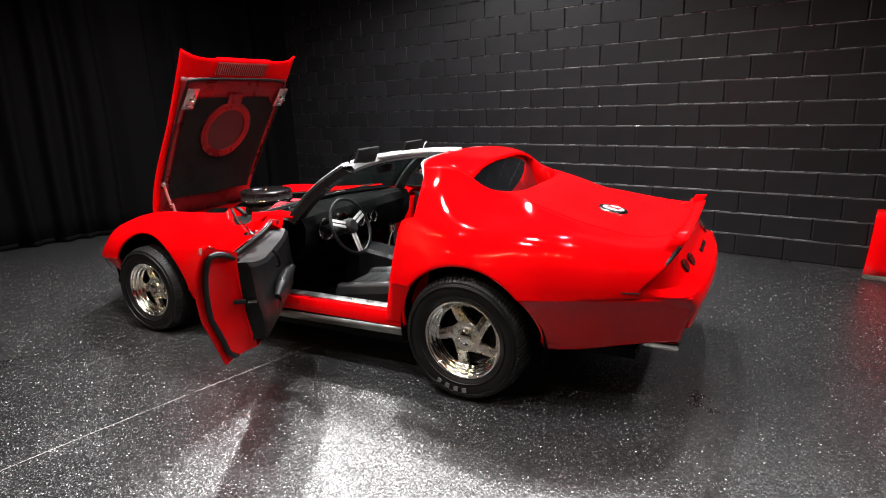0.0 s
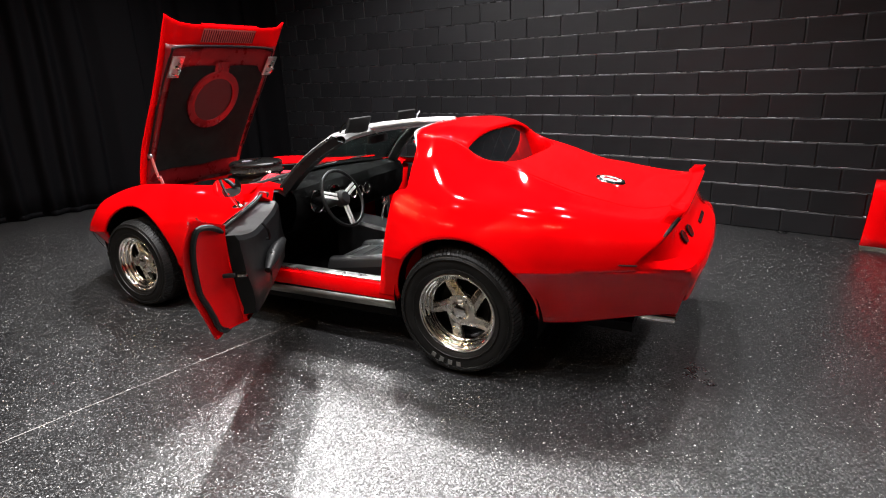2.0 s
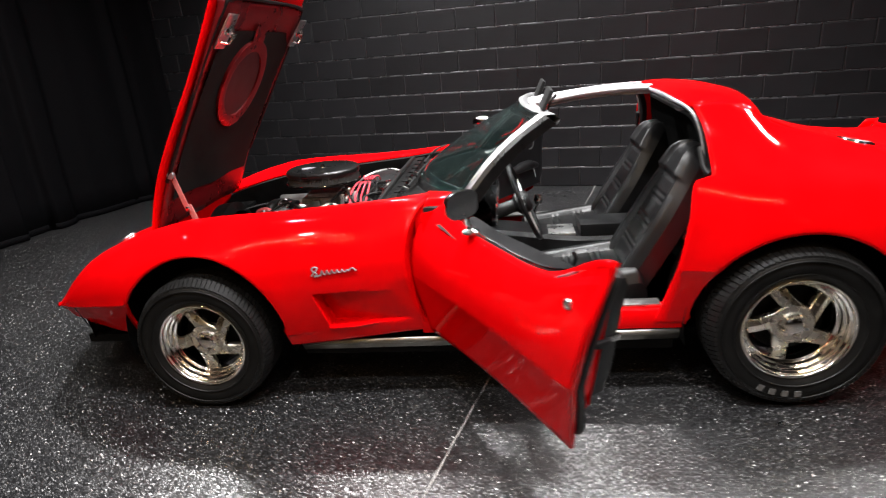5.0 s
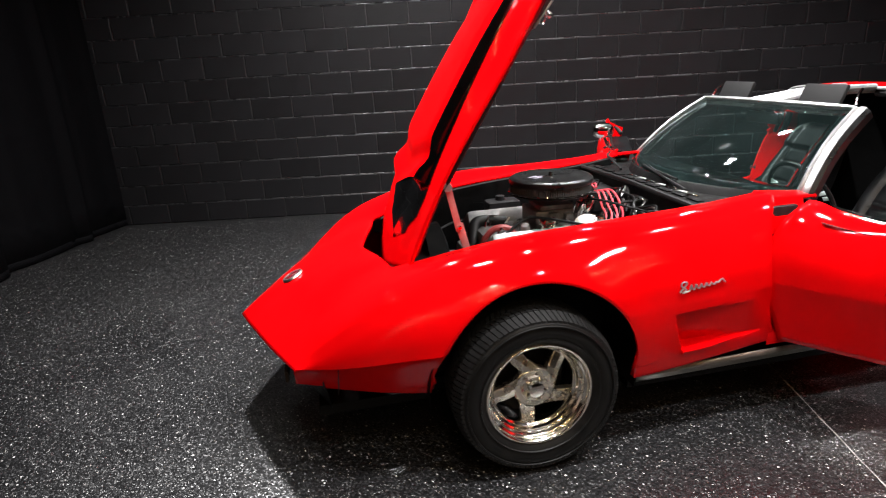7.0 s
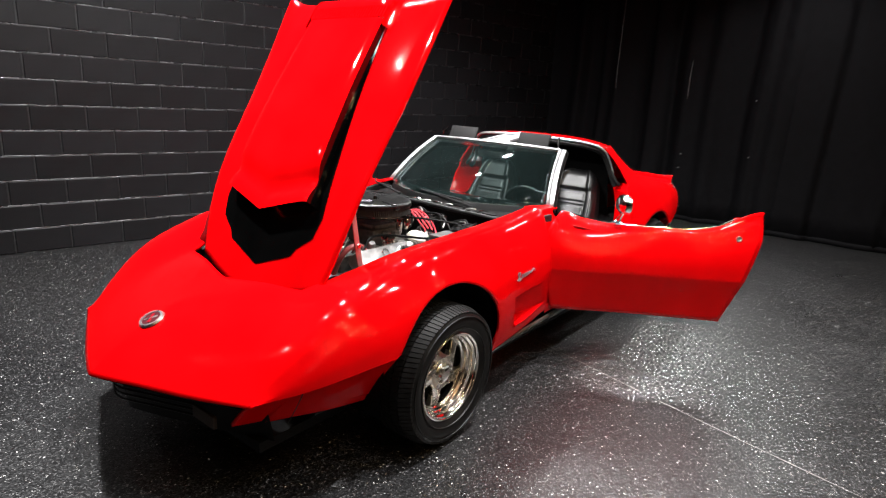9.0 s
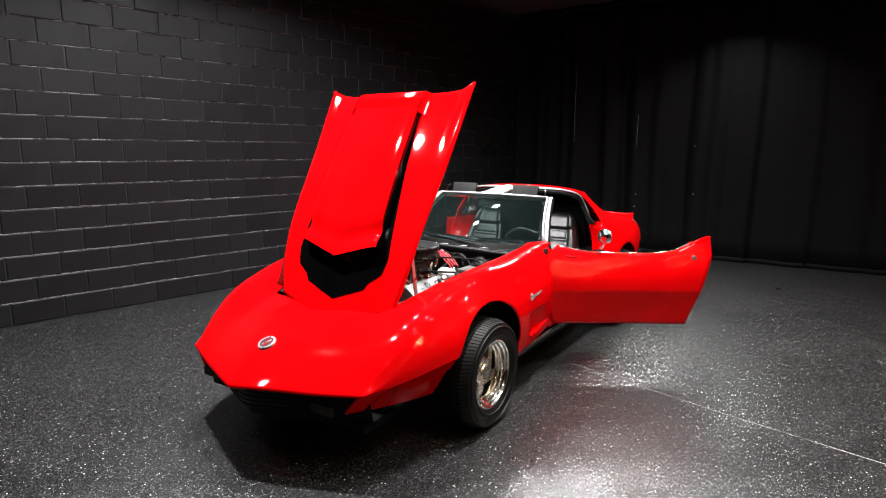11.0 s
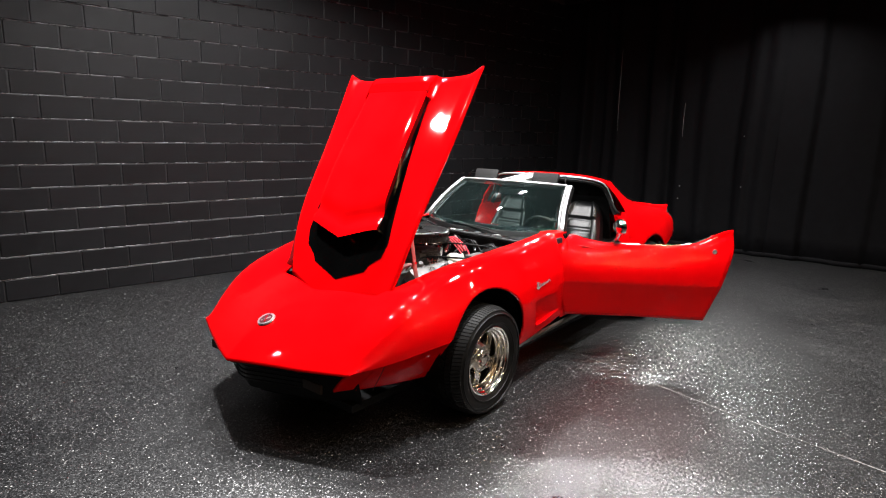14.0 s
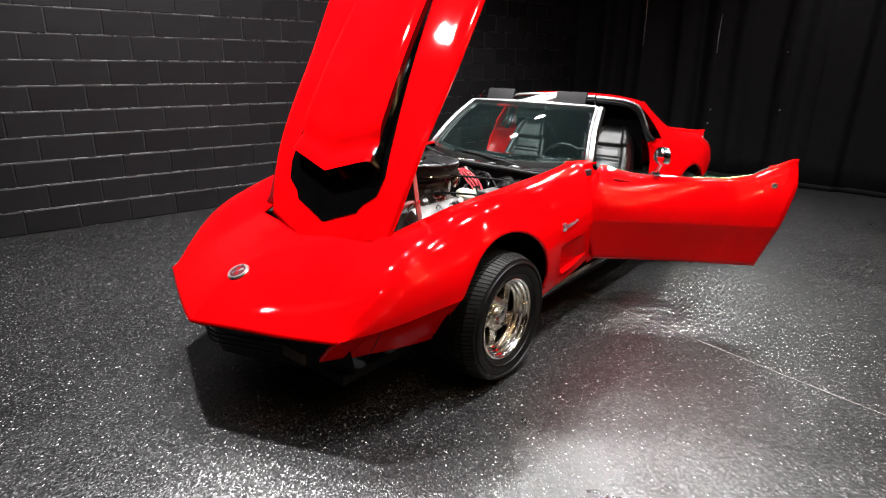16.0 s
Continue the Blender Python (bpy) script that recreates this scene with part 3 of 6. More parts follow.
def bay_front(f):
    """Front edge of the engine opening, pointed in the middle; f is the share of its half width."""
    return -0.56 + 0.115 * abs(f) ** 1.3


def front_clip():
    c, d = side_skin(-1.1, 1.0, 16)
    xs = [x for x in columns(-1.1, 1.0) if x <= -0.44]
    rows = []
    for x in xs:
        row = []
        for f in np.linspace(0, 1, 17):
            st = -1.1 + (x + 1.1) * (bay_front(f) + 0.030 * (1 - f**4) + 1.1) / (xs[-1] + 1.1) if f < 1 else x
            line = upper_line(st)[:17]
            s = f * edge_s(st)
            row.append((prow(st, s), s, float(np.interp(s, line[:, 0], line[:, 1]))))
        rows.append(row)
    a = grid(rows, flip=True)
    c, d = (reach(s, door_front, 0.6, 1.0, -0.004) for s in (c, d))
    rows = []
    for x in np.linspace(1.035, 1.235, 9):
        k = (x - 1.035) / 0.2
        s0, s1 = 0.556 + 0.07 * k, 0.664 + 0.004 * k
        rows.append([(x, s0 + (s1 - s0) * q, 0.898 - 0.004 * k - 0.012 * q * q) for q in np.linspace(0, 1, 5)])
    cowl = grid(rows, flip=True)
    half = join(a, c, d, cowl)
    return join(half, mirrored(half))


for sign in (-1, 1):
    rows = [[(x, sign * (0.663 + 0.03 * t * (1 - t) + 0.04 * t), 0.886 - 0.010 * (x - 1.0) - 0.13 * t) for t in np.linspace(0, 1, 6)] for x in np.linspace(0.985, 1.17, 7)]
    part("cowl_side", grid(rows, flip=sign < 0), RED, car, "red fender return below the windshield base")
solid(part("front_body", front_clip(), RED, car, sharp=15), 0.014)


def skin_s(x, z):
    """Half width of the closed body side at a station and height."""
    line = upper_line(x)
    k = 24 if x < 2.05 else 16
    zs, ss = list(line[k:, 1]), list(line[k:, 0])
    zc, zl = crease_z(x), sill_z(x)
    for f in np.linspace(0.1, 1, 8):
        zs.append(zc + f * (zl - zc))
        ss.append(crease_s(x) + (sill_s(x) - crease_s(x)) * f ** tuck(x))
    return flare(x, float(np.interp(-z, -np.array(zs), ss)), z)


def on_side(points, proud, sign):
    return [(x, sign * (skin_s(x, z) + proud), z) for x, z in points]


for sign in (-1, 1):
    lip = on_side([(0.53, 0.54), (0.555, 0.45), (0.585, 0.368), (0.70, 0.372), (0.80, 0.384)], 0.004, sign)
    part("vent_lip", tube(lip[2:], (0.009, 0.008, 0.003), 8), RED, car, "rolled lower lip of the side louvre")

# Flowing chrome script on the fender, drawn as one pen stroke.
for sign in (-1, 1):
    stroke = [(0.0, 0.0), (0.03, 0.028), (0.012, 0.034), (0.006, 0.022), (0.026, 0.006), (0.012, -0.004)]
    for k in range(6):
        stroke += [(0.04 + k * 0.021, 0.0), (0.047 + k * 0.021, 0.018 - 0.002 * k), (0.053 + k * 0.021, 0.002)]
    stroke += [(0.175, 0.012), (0.19, -0.002)]
    pts = on_side([(0.545 + x * 1.02, 0.622 + z * 1.05 + x * 0.08) for x, z in stroke], 0.004, sign)
    part("script", tube(pts, 0.0031, 6, 3), TRIM_WHITE, car, "small chrome script on the front fender")

# Rocker trim under the doors, and the black underside.
for sign in (-1, 1):
    rows = []
    for x in np.linspace(0.43, 2.07, 12):
        top = 0.287 + 0.014 * (x - 0.43)
        rows.append([(x, sign * (0.772 + 0.004), top), (x, sign * 0.778, top - 0.022), (x, sign * 0.752, top - 0.058), (x, sign * 0.70, top - 0.066)])
    solid(part("rocker_trim", grid(rows, flip=sign > 0), ROCKER, car, "dull bright metal rocker panel trim"), 0.006)
    rows = [[(x, sign * 0.772, 0.313), (x, sign * 0.778, 0.36), (x, sign * 0.765, 0.392), (x, sign * 0.70, 0.400)] for x in np.linspace(0.99, 2.08, 10)]
    part("rocker", grid(rows, flip=sign > 0), RED, car)
    part("sill_plate", soft_box(1.06, 2.00, sign * 0.705 - 0.035, sign * 0.705 + 0.03, 0.396, 0.408, 0.004), STEEL, car, "scuffed bright metal door sill plate")
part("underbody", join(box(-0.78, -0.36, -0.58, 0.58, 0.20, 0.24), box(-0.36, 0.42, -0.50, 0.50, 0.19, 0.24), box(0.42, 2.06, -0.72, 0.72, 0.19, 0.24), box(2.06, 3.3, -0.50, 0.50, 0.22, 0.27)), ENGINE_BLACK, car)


def wheel_well(cx, r, sign, top):
    rows = []
    for a in np.linspace(-0.25, math.pi + 0.25, 25):
        rows.append([(cx + r * math.cos(a), sign * y, 0.34 + min(r * math.sin(a), top - 0.34)) for y in (0.50, 0.62, 0.74, 0.80)])
    back = [[(cx + q * r * math.cos(a), sign * 0.50, 0.34 + min(q * r * math.sin(a), top - 0.34)) for q in (0.0, 0.5, 1.0)] for a in np.linspace(-0.25, math.pi + 0.25, 25)]
    return join(grid(rows), grid(back))


for cx, cz, r, *_ in ARCHES:
    for sign in (-1, 1):
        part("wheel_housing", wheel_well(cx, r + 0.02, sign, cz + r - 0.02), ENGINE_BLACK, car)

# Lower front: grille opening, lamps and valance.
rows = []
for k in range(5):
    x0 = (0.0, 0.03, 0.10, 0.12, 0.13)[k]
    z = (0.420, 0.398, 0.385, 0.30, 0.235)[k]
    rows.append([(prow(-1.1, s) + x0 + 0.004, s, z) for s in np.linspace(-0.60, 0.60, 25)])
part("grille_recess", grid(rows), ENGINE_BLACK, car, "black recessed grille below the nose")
for sign in (-1, 1):
    part("park_lamp", soft_box(-0.90, -0.885, sign * 0.42 - 0.07, sign * 0.42 + 0.07, 0.31, 0.36, 0.006), shader("dark_lamp_lens", (0.02, 0.012, 0.008), 0.5, spec=0.15) if sign < 0 else bpy.data.materials["dark_lamp_lens"], car, "small dark parking lamp in the grille")
for k in range(4):
    part("grille_bar", tube([(prow(-1.1, s) + 0.095, s, 0.30 + 0.022 * k) for s in (-0.33, -0.15, 0, 0.15, 0.33)], 0.004, 6), BLACK_PLASTIC, car)
part("front_valance", grid([[(prow(-1.1, s) + 0.15 + 0.05 * t, s, 0.25 - 0.06 * t) for s in np.linspace(-0.56, 0.56, 15)] for t in (0, 0.5, 1)]), ENGINE_BLACK, car)
# Seam between the nose cover and the fender.
for sign in (-1, 1):
    seam = []
    for t in np.linspace(0, 1, 7):
        z = 0.465 - 0.15 * t
        s = 0.715 - 0.075 * t**1.2
        seam.append((-0.69 - 0.012 * t, sign * (s + 0.002), z))
    part("nose_seam", tube(seam, 0.0022, 6, 3), SEAL, car)

# Round nose badge: chrome ring, red enamel, two crossed flags as plain bars.
slope = math.degrees(math.atan2(centre_z(-0.80) - centre_z(-0.90), 0.10))
badge = part("nose_badge", lathe([(0.0, 0.004), (0.036, 0.004), (0.037, 0.008), (0.046, 0.008), (0.050, 0.0)], 32, "z"), STEEL, car, "round chrome badge on the nose", m=pose(-0.855, 0, centre_z(-0.855) + 0.001, 0, -slope, 0))
part("enamel", lathe([(0.0, 0.0062), (0.036, 0.0062), (0.036, 0.004)], 32, "z"), shader("badge_enamel", (0.07, 0.008, 0.012), 0.3), badge)
for a, mat in ((35, EMBLEM_RED), (-35, STEEL)):
    part("flag_bar", moved(box(-0.026, 0.026, -0.005, 0.005, 0.0064, 0.0085), pose(0, 0, 0, 0, 0, a)), mat, badge)

# == rear body ==
spoiler_edge = curve([(0.62, 3.34), (0.66, 3.345), (0.76, 3.425), (0.86, 3.495), (0.93, 3.54), (0.97, 3.555)])
WELL = 0.890
roof_z = curve([(2.0, 1.233), (2.2, 1.243), (2.32, 1.231), (2.42, 1.206)])


def pillar_far(z):
    """The far door opening reaches a little further back."""
    return pillar_front(z) + 0.11 * smooth01((0.97 - z) / 0.06)


def rear_half(pillar):
    a, b = side_skin(2.05, 3.50, 0, n_up=40)
    a, b = (reach(s, pillar, 2.35, 2.05, 0.0) for s in (a, b))
    va = np.array(a[0], float)
    for p in va:
        if p[0] > 3.1:
            old = p[0]
            p[0] += smooth01((p[0] - 3.1) / 0.4) * (spoiler_edge(p[2]) - 3.50)
            p[1] += (skin_s(p[0], p[2]) - skin_s(old, p[2])) * smooth01((0.86 - p[2]) / 0.08)
    vb = np.array(b[0], float)
    for p in vb:
        if p[0] > 3.1:
            old = p[0]
            p[0] += smooth01((p[0] - 3.1) / 0.4) * (0.065 - 0.25 * max(0.0, 0.60 - p[2]))
            p[1] += skin_s(p[0], p[2]) - skin_s(old, p[2])
    # Inner face of the sail panel, down into the well of the rear window.
    inner = []
    for x in np.linspace(2.24, 2.66, 24):
        s0, z0 = ridge_s(x), ridge_z(x)
        inner.append([(x, s0 - 0.012 * min(1, q * 6) - 0.05 * q, z0 - 0.006 * min(1, q * 6) - (z0 - WELL) * q) for q in (0, 0.05, 0.12, 0.3, 0.6, 1.0)])
    return join((va, a[1]), (vb, b[1]), grid(inner))


def deck_z(x, q=0.0):
    """Height of the rear deck at a station, q across it from -1 to 1."""
    return ridge_z(x) + 0.004 * (1 - q * q) - 0.010 * (1 - q * q) * smooth01((x - 2.8) / 0.15) * smooth01((3.35 - x) / 0.15)


def deck_start(q):
    """Rear edge of the rear window well, with rounded corners."""
    return 2.648 - 0.12 * abs(q) ** 5


def rear_body():
    deck, lip = [], []
    qs = np.linspace(-1, 1, 31)
    for u in np.linspace(0, 1, 60):
        row = []
        for q in qs:
            x = deck_start(q) + (3.50 - deck_start(q)) * u
            z = deck_z(x, q)
            row.append((x + (smooth01((x - 3.1) / 0.4) * (spoiler_edge(z) - 3.50) if x > 3.1 else 0), q * ridge_s(x), z))
        deck.append(row)
    for drop in (0.0, 0.006, 0.05, 0.10, 0.16):
        lip.append([(p[0] - min(drop, 0.008), p[1], max(p[2] - drop, WELL)) for p in deck[0]])
    floor_ = [[(x, s_, WELL) for s_ in np.linspace(-0.50, 0.50, 5)] for x in (2.34, 2.50, 2.66)]
    return join(SIDE_A, SIDE_B, grid(deck, flip=True), grid(lip, flip=True), grid(floor_, flip=True))


SIDE_A, SIDE_B = rear_half(pillar_far), mirrored(rear_half(pillar_front))
solid(part("rear_body", rear_body(), RED, car, sharp=15), 0.012)
rows = []
for t in np.linspace(0, 1, 18):
    row = []
    for q in np.linspace(-1, 1, 29):
        start = 2.06 + 0.065 * abs(q) ** 5
        xx = start + (2.412 - start) * t
        row.append((xx, q * ridge_s(xx), ridge_z(xx) + (roof_z(xx) - ridge_z(xx)) * (1 - abs(q) ** 3)))
    rows.append(row)
solid(part("roof", grid(rows, flip=True), RED, car), 0.018)
part("rear_window", grid([[(2.385 - 0.02 * (s / 0.48) ** 2 + 0.11 * t, s, 1.190 - 0.035 * (s / 0.48) ** 2 * (1 - t) - t * 0.298) for s in np.linspace(-0.485, 0.485, 13)] for t in (0, 0.5, 1)]), DARK_GLASS, car, "upright dark rear window between the sail panels")


def tail_cover():
    rows = []
    back = curve([(0.44, 3.575), (0.52, 3.60), (0.60, 3.625), (0.655, 3.615), (0.70, 3.57), (0.74, 3.53), (0.80, 3.505), (0.86, 3.49), (0.90, 3.475)])
    wide = curve([(0.44, 0.60), (0.55, 0.705), (0.63, 0.778), (0.655, 0.786), (0.69, 0.748), (0.75, 0.712), (0.85, 0.64), (0.90, 0.58)])
    for z in np.linspace(0.44, 0.90, 16):
        b, w = back(z), wide(z) - 0.008
        line = spline([(b, 0), (b - 0.008, 0.3), (b - 0.03, 0.52), (max(b - 0.07, 3.43), w - 0.075), (3.40, w - 0.022), (3.30, w)], 5)
        if z > 0.662:
            se = spoiler_edge(z)
            k = skin_s(min(se, 3.5), z)
            line = spline([(b, 0), (b - 0.008, 0.3), (b - 0.03, 0.50), ((b + se) / 2, skin_s(3.49, z) - 0.045), (se - 0.006, k - 0.008), (se - 0.07, skin_s(se - 0.07, z) - 0.014)], 5)
        rows.append([(x, -s, z) for x, s in line[::-1]] + [(x, s, z) for x, s in line[1:]])
    under = [[(p[0] - 0.02 - 0.10 * t, p[1] * (1 - 0.06 * t), 0.44 - 0.05 * t) for p in rows[0]] for t in (1, 0.5)]
    return grid(under + rows, flip=False)


# Black tubes along the spoiler edge stand in for the shadow gap beneath it.
for sign in (-1, 1):
    gap = [(spoiler_edge(z) - 0.006, sign * (skin_s(min(spoiler_edge(z), 3.5), z) - 0.010), z) for z in np.linspace(0.868, 0.672, 7)]
    part("spoiler_shadow", tube(gap, (0.010, 0.011, 0.010, 0.008, 0.006, 0.005, 0.004), 8, 3), SEAL, car, "black strip for the shadow gap under the spoiler edge")
    slit = [(x, sign * (skin_s(x, 0.668) + 0.0005), 0.668) for x in (3.345, 3.31, 3.27)]
    part("body_slit", tube(slit, 0.0035, 6, 3), SEAL, car, "short dark slit where the bumper cover starts")
tail = solid(part("tail_cover", tail_cover(), RED, car, "soft red rear bumper cover"), 0.01)
for sign in (-1, 1):
    for s in (0.38, 0.50):
        x = 3.532 - (0.022 if s > 0.4 else 0.008)
        lens = part("tail_lamp", lathe([(0.0, 0.001), (0.022, 0.002), (0.026, 0.004), (0.029, 0.004), (0.031, 0.0)], 28, "x"), LENS_RED, car, "round dark red tail lamp", m=pose(x, sign * s, 0.745, 0, -30, sign * 8))
        part("bezel", lathe([(0.026, 0.0), (0.026, 0.005), (0.031, 0.005), (0.033, 0.0)], 28, "x"), BLACK_PLASTIC, lens)
for k, wide in enumerate((0.03, 0.022, 0.028, 0.02, 0.026, 0.022, 0.024)):
    part("tail_letter_bar", moved(box(-0.002, 0.003, -wide * 0.36, wide * 0.36, -0.010, 0.010), pose(3.550, -0.105 + 0.035 * k, 0.725, 0, -40, 0)), BLACK_PLASTIC, car)
for sign in (-1, 1):
    part("exhaust_tip", lathe([(0.030, 0.0), (0.036, 0.0), (0.036, 0.16), (0.030, 0.16)], 20, "x", True), CHROME, car, m=pose(3.34, sign * 0.48, 0.325))
cap = part("fuel_lid", lathe([(0.0, 0.006), (0.062, 0.005), (0.064, 0.010), (0.080, 0.009), (0.086, 0.0)], 36, "z"), CHROME, car, "round chrome fuel filler lid on the rear deck", m=pose(3.063, 0, deck_z(3.063) + 0.001, 0, 12, 0))
part("lid_enamel", lathe([(0.0, 0.009), (0.060, 0.008), (0.060, 0.005)], 36, "z"), shader("pale_enamel", (0.6, 0.55, 0.52), 0.25), cap)
for a in (30, -30):
    part("flag_bar", moved(box(-0.045, 0.045, -0.007, 0.007, 0.0092, 0.0115), pose(0, 0, 0, 0, 0, a)), EMBLEM_RED, cap)

# == hood, hinged at the nose ==
HOOD_PIVOT = Vector((-0.418, 0, 0.705))
HOOD_M = pose(*(HOOD_PIVOT + Vector((0.033, 0.022, 0))), 0, -52.6, 0)


def hood_z(xx, s):
    line = upper_line(xx)[:17]
    w = edge_s(xx) - 0.004
    return float(np.interp(s, line[:, 0], line[:, 1])) + 0.030 * smooth01((s / w - 0.82) / 0.18) * smooth01((xx - 0.35) / 0.6)


def hood_point(u, q, lift=0.0):
    """A point of the closed hood: u in 0..1 along it, q in -1..1 across; the front is pointed, the rear corners sweep back."""
    front, rear = bay_front(q) + 0.008, 0.940 + 0.050 * abs(q) ** 5
    x = front + (rear - front) * u
    s = abs(q) * (edge_s(x) - 0.005) * (1 - (0.055 * (1 - u) + 0.012 if q > 0 else 0.0))
    s += 0.080 * (1 - u) ** 3.5 * abs(q) ** 3 if q < 0 else 0.0
    return Vector((x, math.copysign(s, q) if q else 0.0, hood_z(x, s) + lift)) - HOOD_PIVOT


def hood_at(x, y, lift=0.0):
    """A hood point at distance x behind the hinge line and y across it."""
    return Vector((x - 0.412, y, hood_z(x - 0.412, abs(y)) + lift)) - HOOD_PIVOT


rows = [[hood_point(u, q) for q in np.linspace(-1, 1, 41)] for u in np.linspace(0, 1, 50)]
hood = solid(part("hood", grid(rows, flip=True), RED, car, "raised red hood with a black chevron and air bulge", m=HOOD_M), 0.012)
bulge_w = curve([(0.20, 0.284), (0.34, 0.280), (0.72, 0.268), (1.25, 0.252)])


def skew(x):
    """The hood sits a little askew on its hinges: its centre line drifts across."""
    return -0.032 + 0.046 * x


def bulge_rows():
    rows = []
    for p in np.linspace(0, 1, 60):
        row = []
        h = 0.072 - 0.026 * math.exp(-(((p - 0.105) / 0.055) ** 2)) - 0.030 * p
        for q in np.linspace(-1, 1, 25):
            start = 0.215 + 0.080 * abs(q)
            x = start + (1.225 - start) * p
            round_off = 0.010 * abs(q) ** 14
            row.append(hood_at(x, q * bulge_w(x) + skew(x), h - round_off))
        rows.append(row)
    return rows


top = bulge_rows()
part("bulge", grid(top, flip=True), RED, hood, "raised red centre bulge")
front_lip = [[top[0][j], hood_at(0.215 + 0.080 * abs(q) + 0.055, q * bulge_w(0.3) * 0.995 + skew(0.25), 0.003)] for j, q in enumerate(np.linspace(-1, 1, 25))]
part("bulge_front", grid(front_lip, flip=False), BLACK_GLOSS, hood, "gloss black mouth under the front lip of the bulge")
for k in (0, -1):
    sgn = -1 if k == 0 else 1
    skirt = []
    for row in top:
        p = row[k] + HOOD_PIVOT
        x = p.x + 0.412
        skirt.append([row[k], hood_at(x, sgn * (bulge_w(x) + 0.004) + skew(x), 0.003)])
    part("bulge_side", grid(skirt, flip=k == 0), BLACK_GLOSS, hood, "gloss black side of the bulge")
# Black chevron: laid on the hood between its outline and the foot of the bulge.
OUTLINE = np.array([(0.0, 0.004), (0.074, 0.215), (0.112, 0.240), (0.128, 0.262), (0.168, 0.318), (0.255, 0.342), (0.34, 0.335), (0.72, 0.300), (1.18, 0.262), (1.22, 0.252)])


def outer(x):
    return float(np.interp(x, OUTLINE[:, 0], OUTLINE[:, 1]))


def chevron(sign):
    rows = []
    for x in sorted({*np.linspace(0.0, 0.335, 30), *np.linspace(0.345, 1.215, 40), *OUTLINE[:-1, 0], 0.205, 0.285}):
        inner = max(0.0, (x - 0.275) / 0.080 * 0.282) if x < 0.36 else bulge_w(x) + 0.004
        inner = min(inner, bulge_w(max(x, 0.20)) + 0.004)
        rows.append([hood_at(x, sign * (inner + (max(outer(x), inner) - inner) * t) + skew(x), 0.0028) for t in np.linspace(0, 1, 7)])
    return grid(rows, flip=sign > 0)


for sign in (-1, 1):
    part("black_stripe", chevron(sign), BLACK_GLOSS, hood, "gloss black chevron stripe beside the bulge")
# Louvred cowl vent at the rear of the hood.
VENT_END = 1.352
vent_top = [[hood_at(x, y + 0.025, z - 0.012 * abs(y / 0.265) ** 10) for y in np.linspace(-0.265, 0.265, 23)] for x, z in ((1.296, 0.041), (1.32, 0.041), (1.340, 0.037), (VENT_END, 0.026))]
part("vent_bridge", grid(vent_top, flip=True), RED, hood)
for y in (-0.265, 0.265):
    part("vent_cheek", grid([[hood_at(1.19 + (VENT_END - 1.19) * t, y * (1 + 0.12 * (1 - r) ** 2) + 0.025, 0.002 + r * (0.036 - 0.012 * t**6)) for t in np.linspace(0, 1, 8)] for r in (0, 0.3, 0.7, 0.9, 1)], flip=y > 0), RED, hood)
part("vent_rear", grid([[hood_at(VENT_END, y + 0.025, z) for y in np.linspace(-0.265, 0.265, 13)] for z in (-0.004, 0.026)], flip=False), RED, hood)
part("vent_floor", grid([[hood_at(1.205 + 0.09 * t, y + 0.025, 0.004) for y in np.linspace(-0.26, 0.26, 13)] for t in (0, 1)], flip=True), BLACK_PLASTIC, hood)
slat = mesh_of("vent_slat", *box(-0.030, 0.034, -0.0046, 0.0046, -0.012, 0.0), RED)
for k in range(29):
    ob = new("vent_slat", slat)
    ob.parent = hood
    ob.matrix_basis = Matrix.Translation(hood_at(1.262, -0.222 + 0.0176 * k, 0.040)) @ pose(0, 0, 0, 0, -4, 0)
for y in (-0.205, 0.245):
    for k in range(3):
        x0 = 1.04 + 0.045 * k
        part("hood_emblem_bar", tube([hood_at(x0, y, 0.036), hood_at(x0 + 0.018, y + 0.018, 0.036), hood_at(x0 + 0.03, y - 0.006, 0.036)], 0.0035, 6, 3), CHROME, hood)
# Underside: inner frame, felt, air cleaner seal ring, latches.


def under(x, y, drop):
    return hood_at(x, y, -drop)


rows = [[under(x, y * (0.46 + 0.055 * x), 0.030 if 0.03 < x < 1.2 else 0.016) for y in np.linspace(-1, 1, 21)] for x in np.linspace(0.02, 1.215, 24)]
solid(part("inner_frame", grid(rows), RED_SHADED, hood, "red moulded inner hood frame"), 0.008)
rows = []
for x in np.linspace(0.20, 1.06, 26):
    w = 0.405 + 0.045 * x - 0.10 * smooth01((x - 0.95) / 0.12)
    rows.append([under(x, w * y, 0.040 + 0.004 * math.sin(7 * x + 5 * y)) for y in np.linspace(-1, 1, 25)])
part("hood_felt", grid(rows), INSULATION, hood, "black felt sound pad under the hood")


def ring(cx, r0, r1, drop, height, n=48):
    rows = []
    for a in np.linspace(0, 2 * math.pi, n, endpoint=False):
        c, s = math.cos(a), math.sin(a)
        rows.append([under(cx + r * c, r * s, d) for r, d in ((r0, drop), (r0, drop + height), ((r0 + r1) / 2, drop + height + 0.004), (r1, drop + height), (r1, drop))])
    return grid(rows, close_u=True, flip=True)


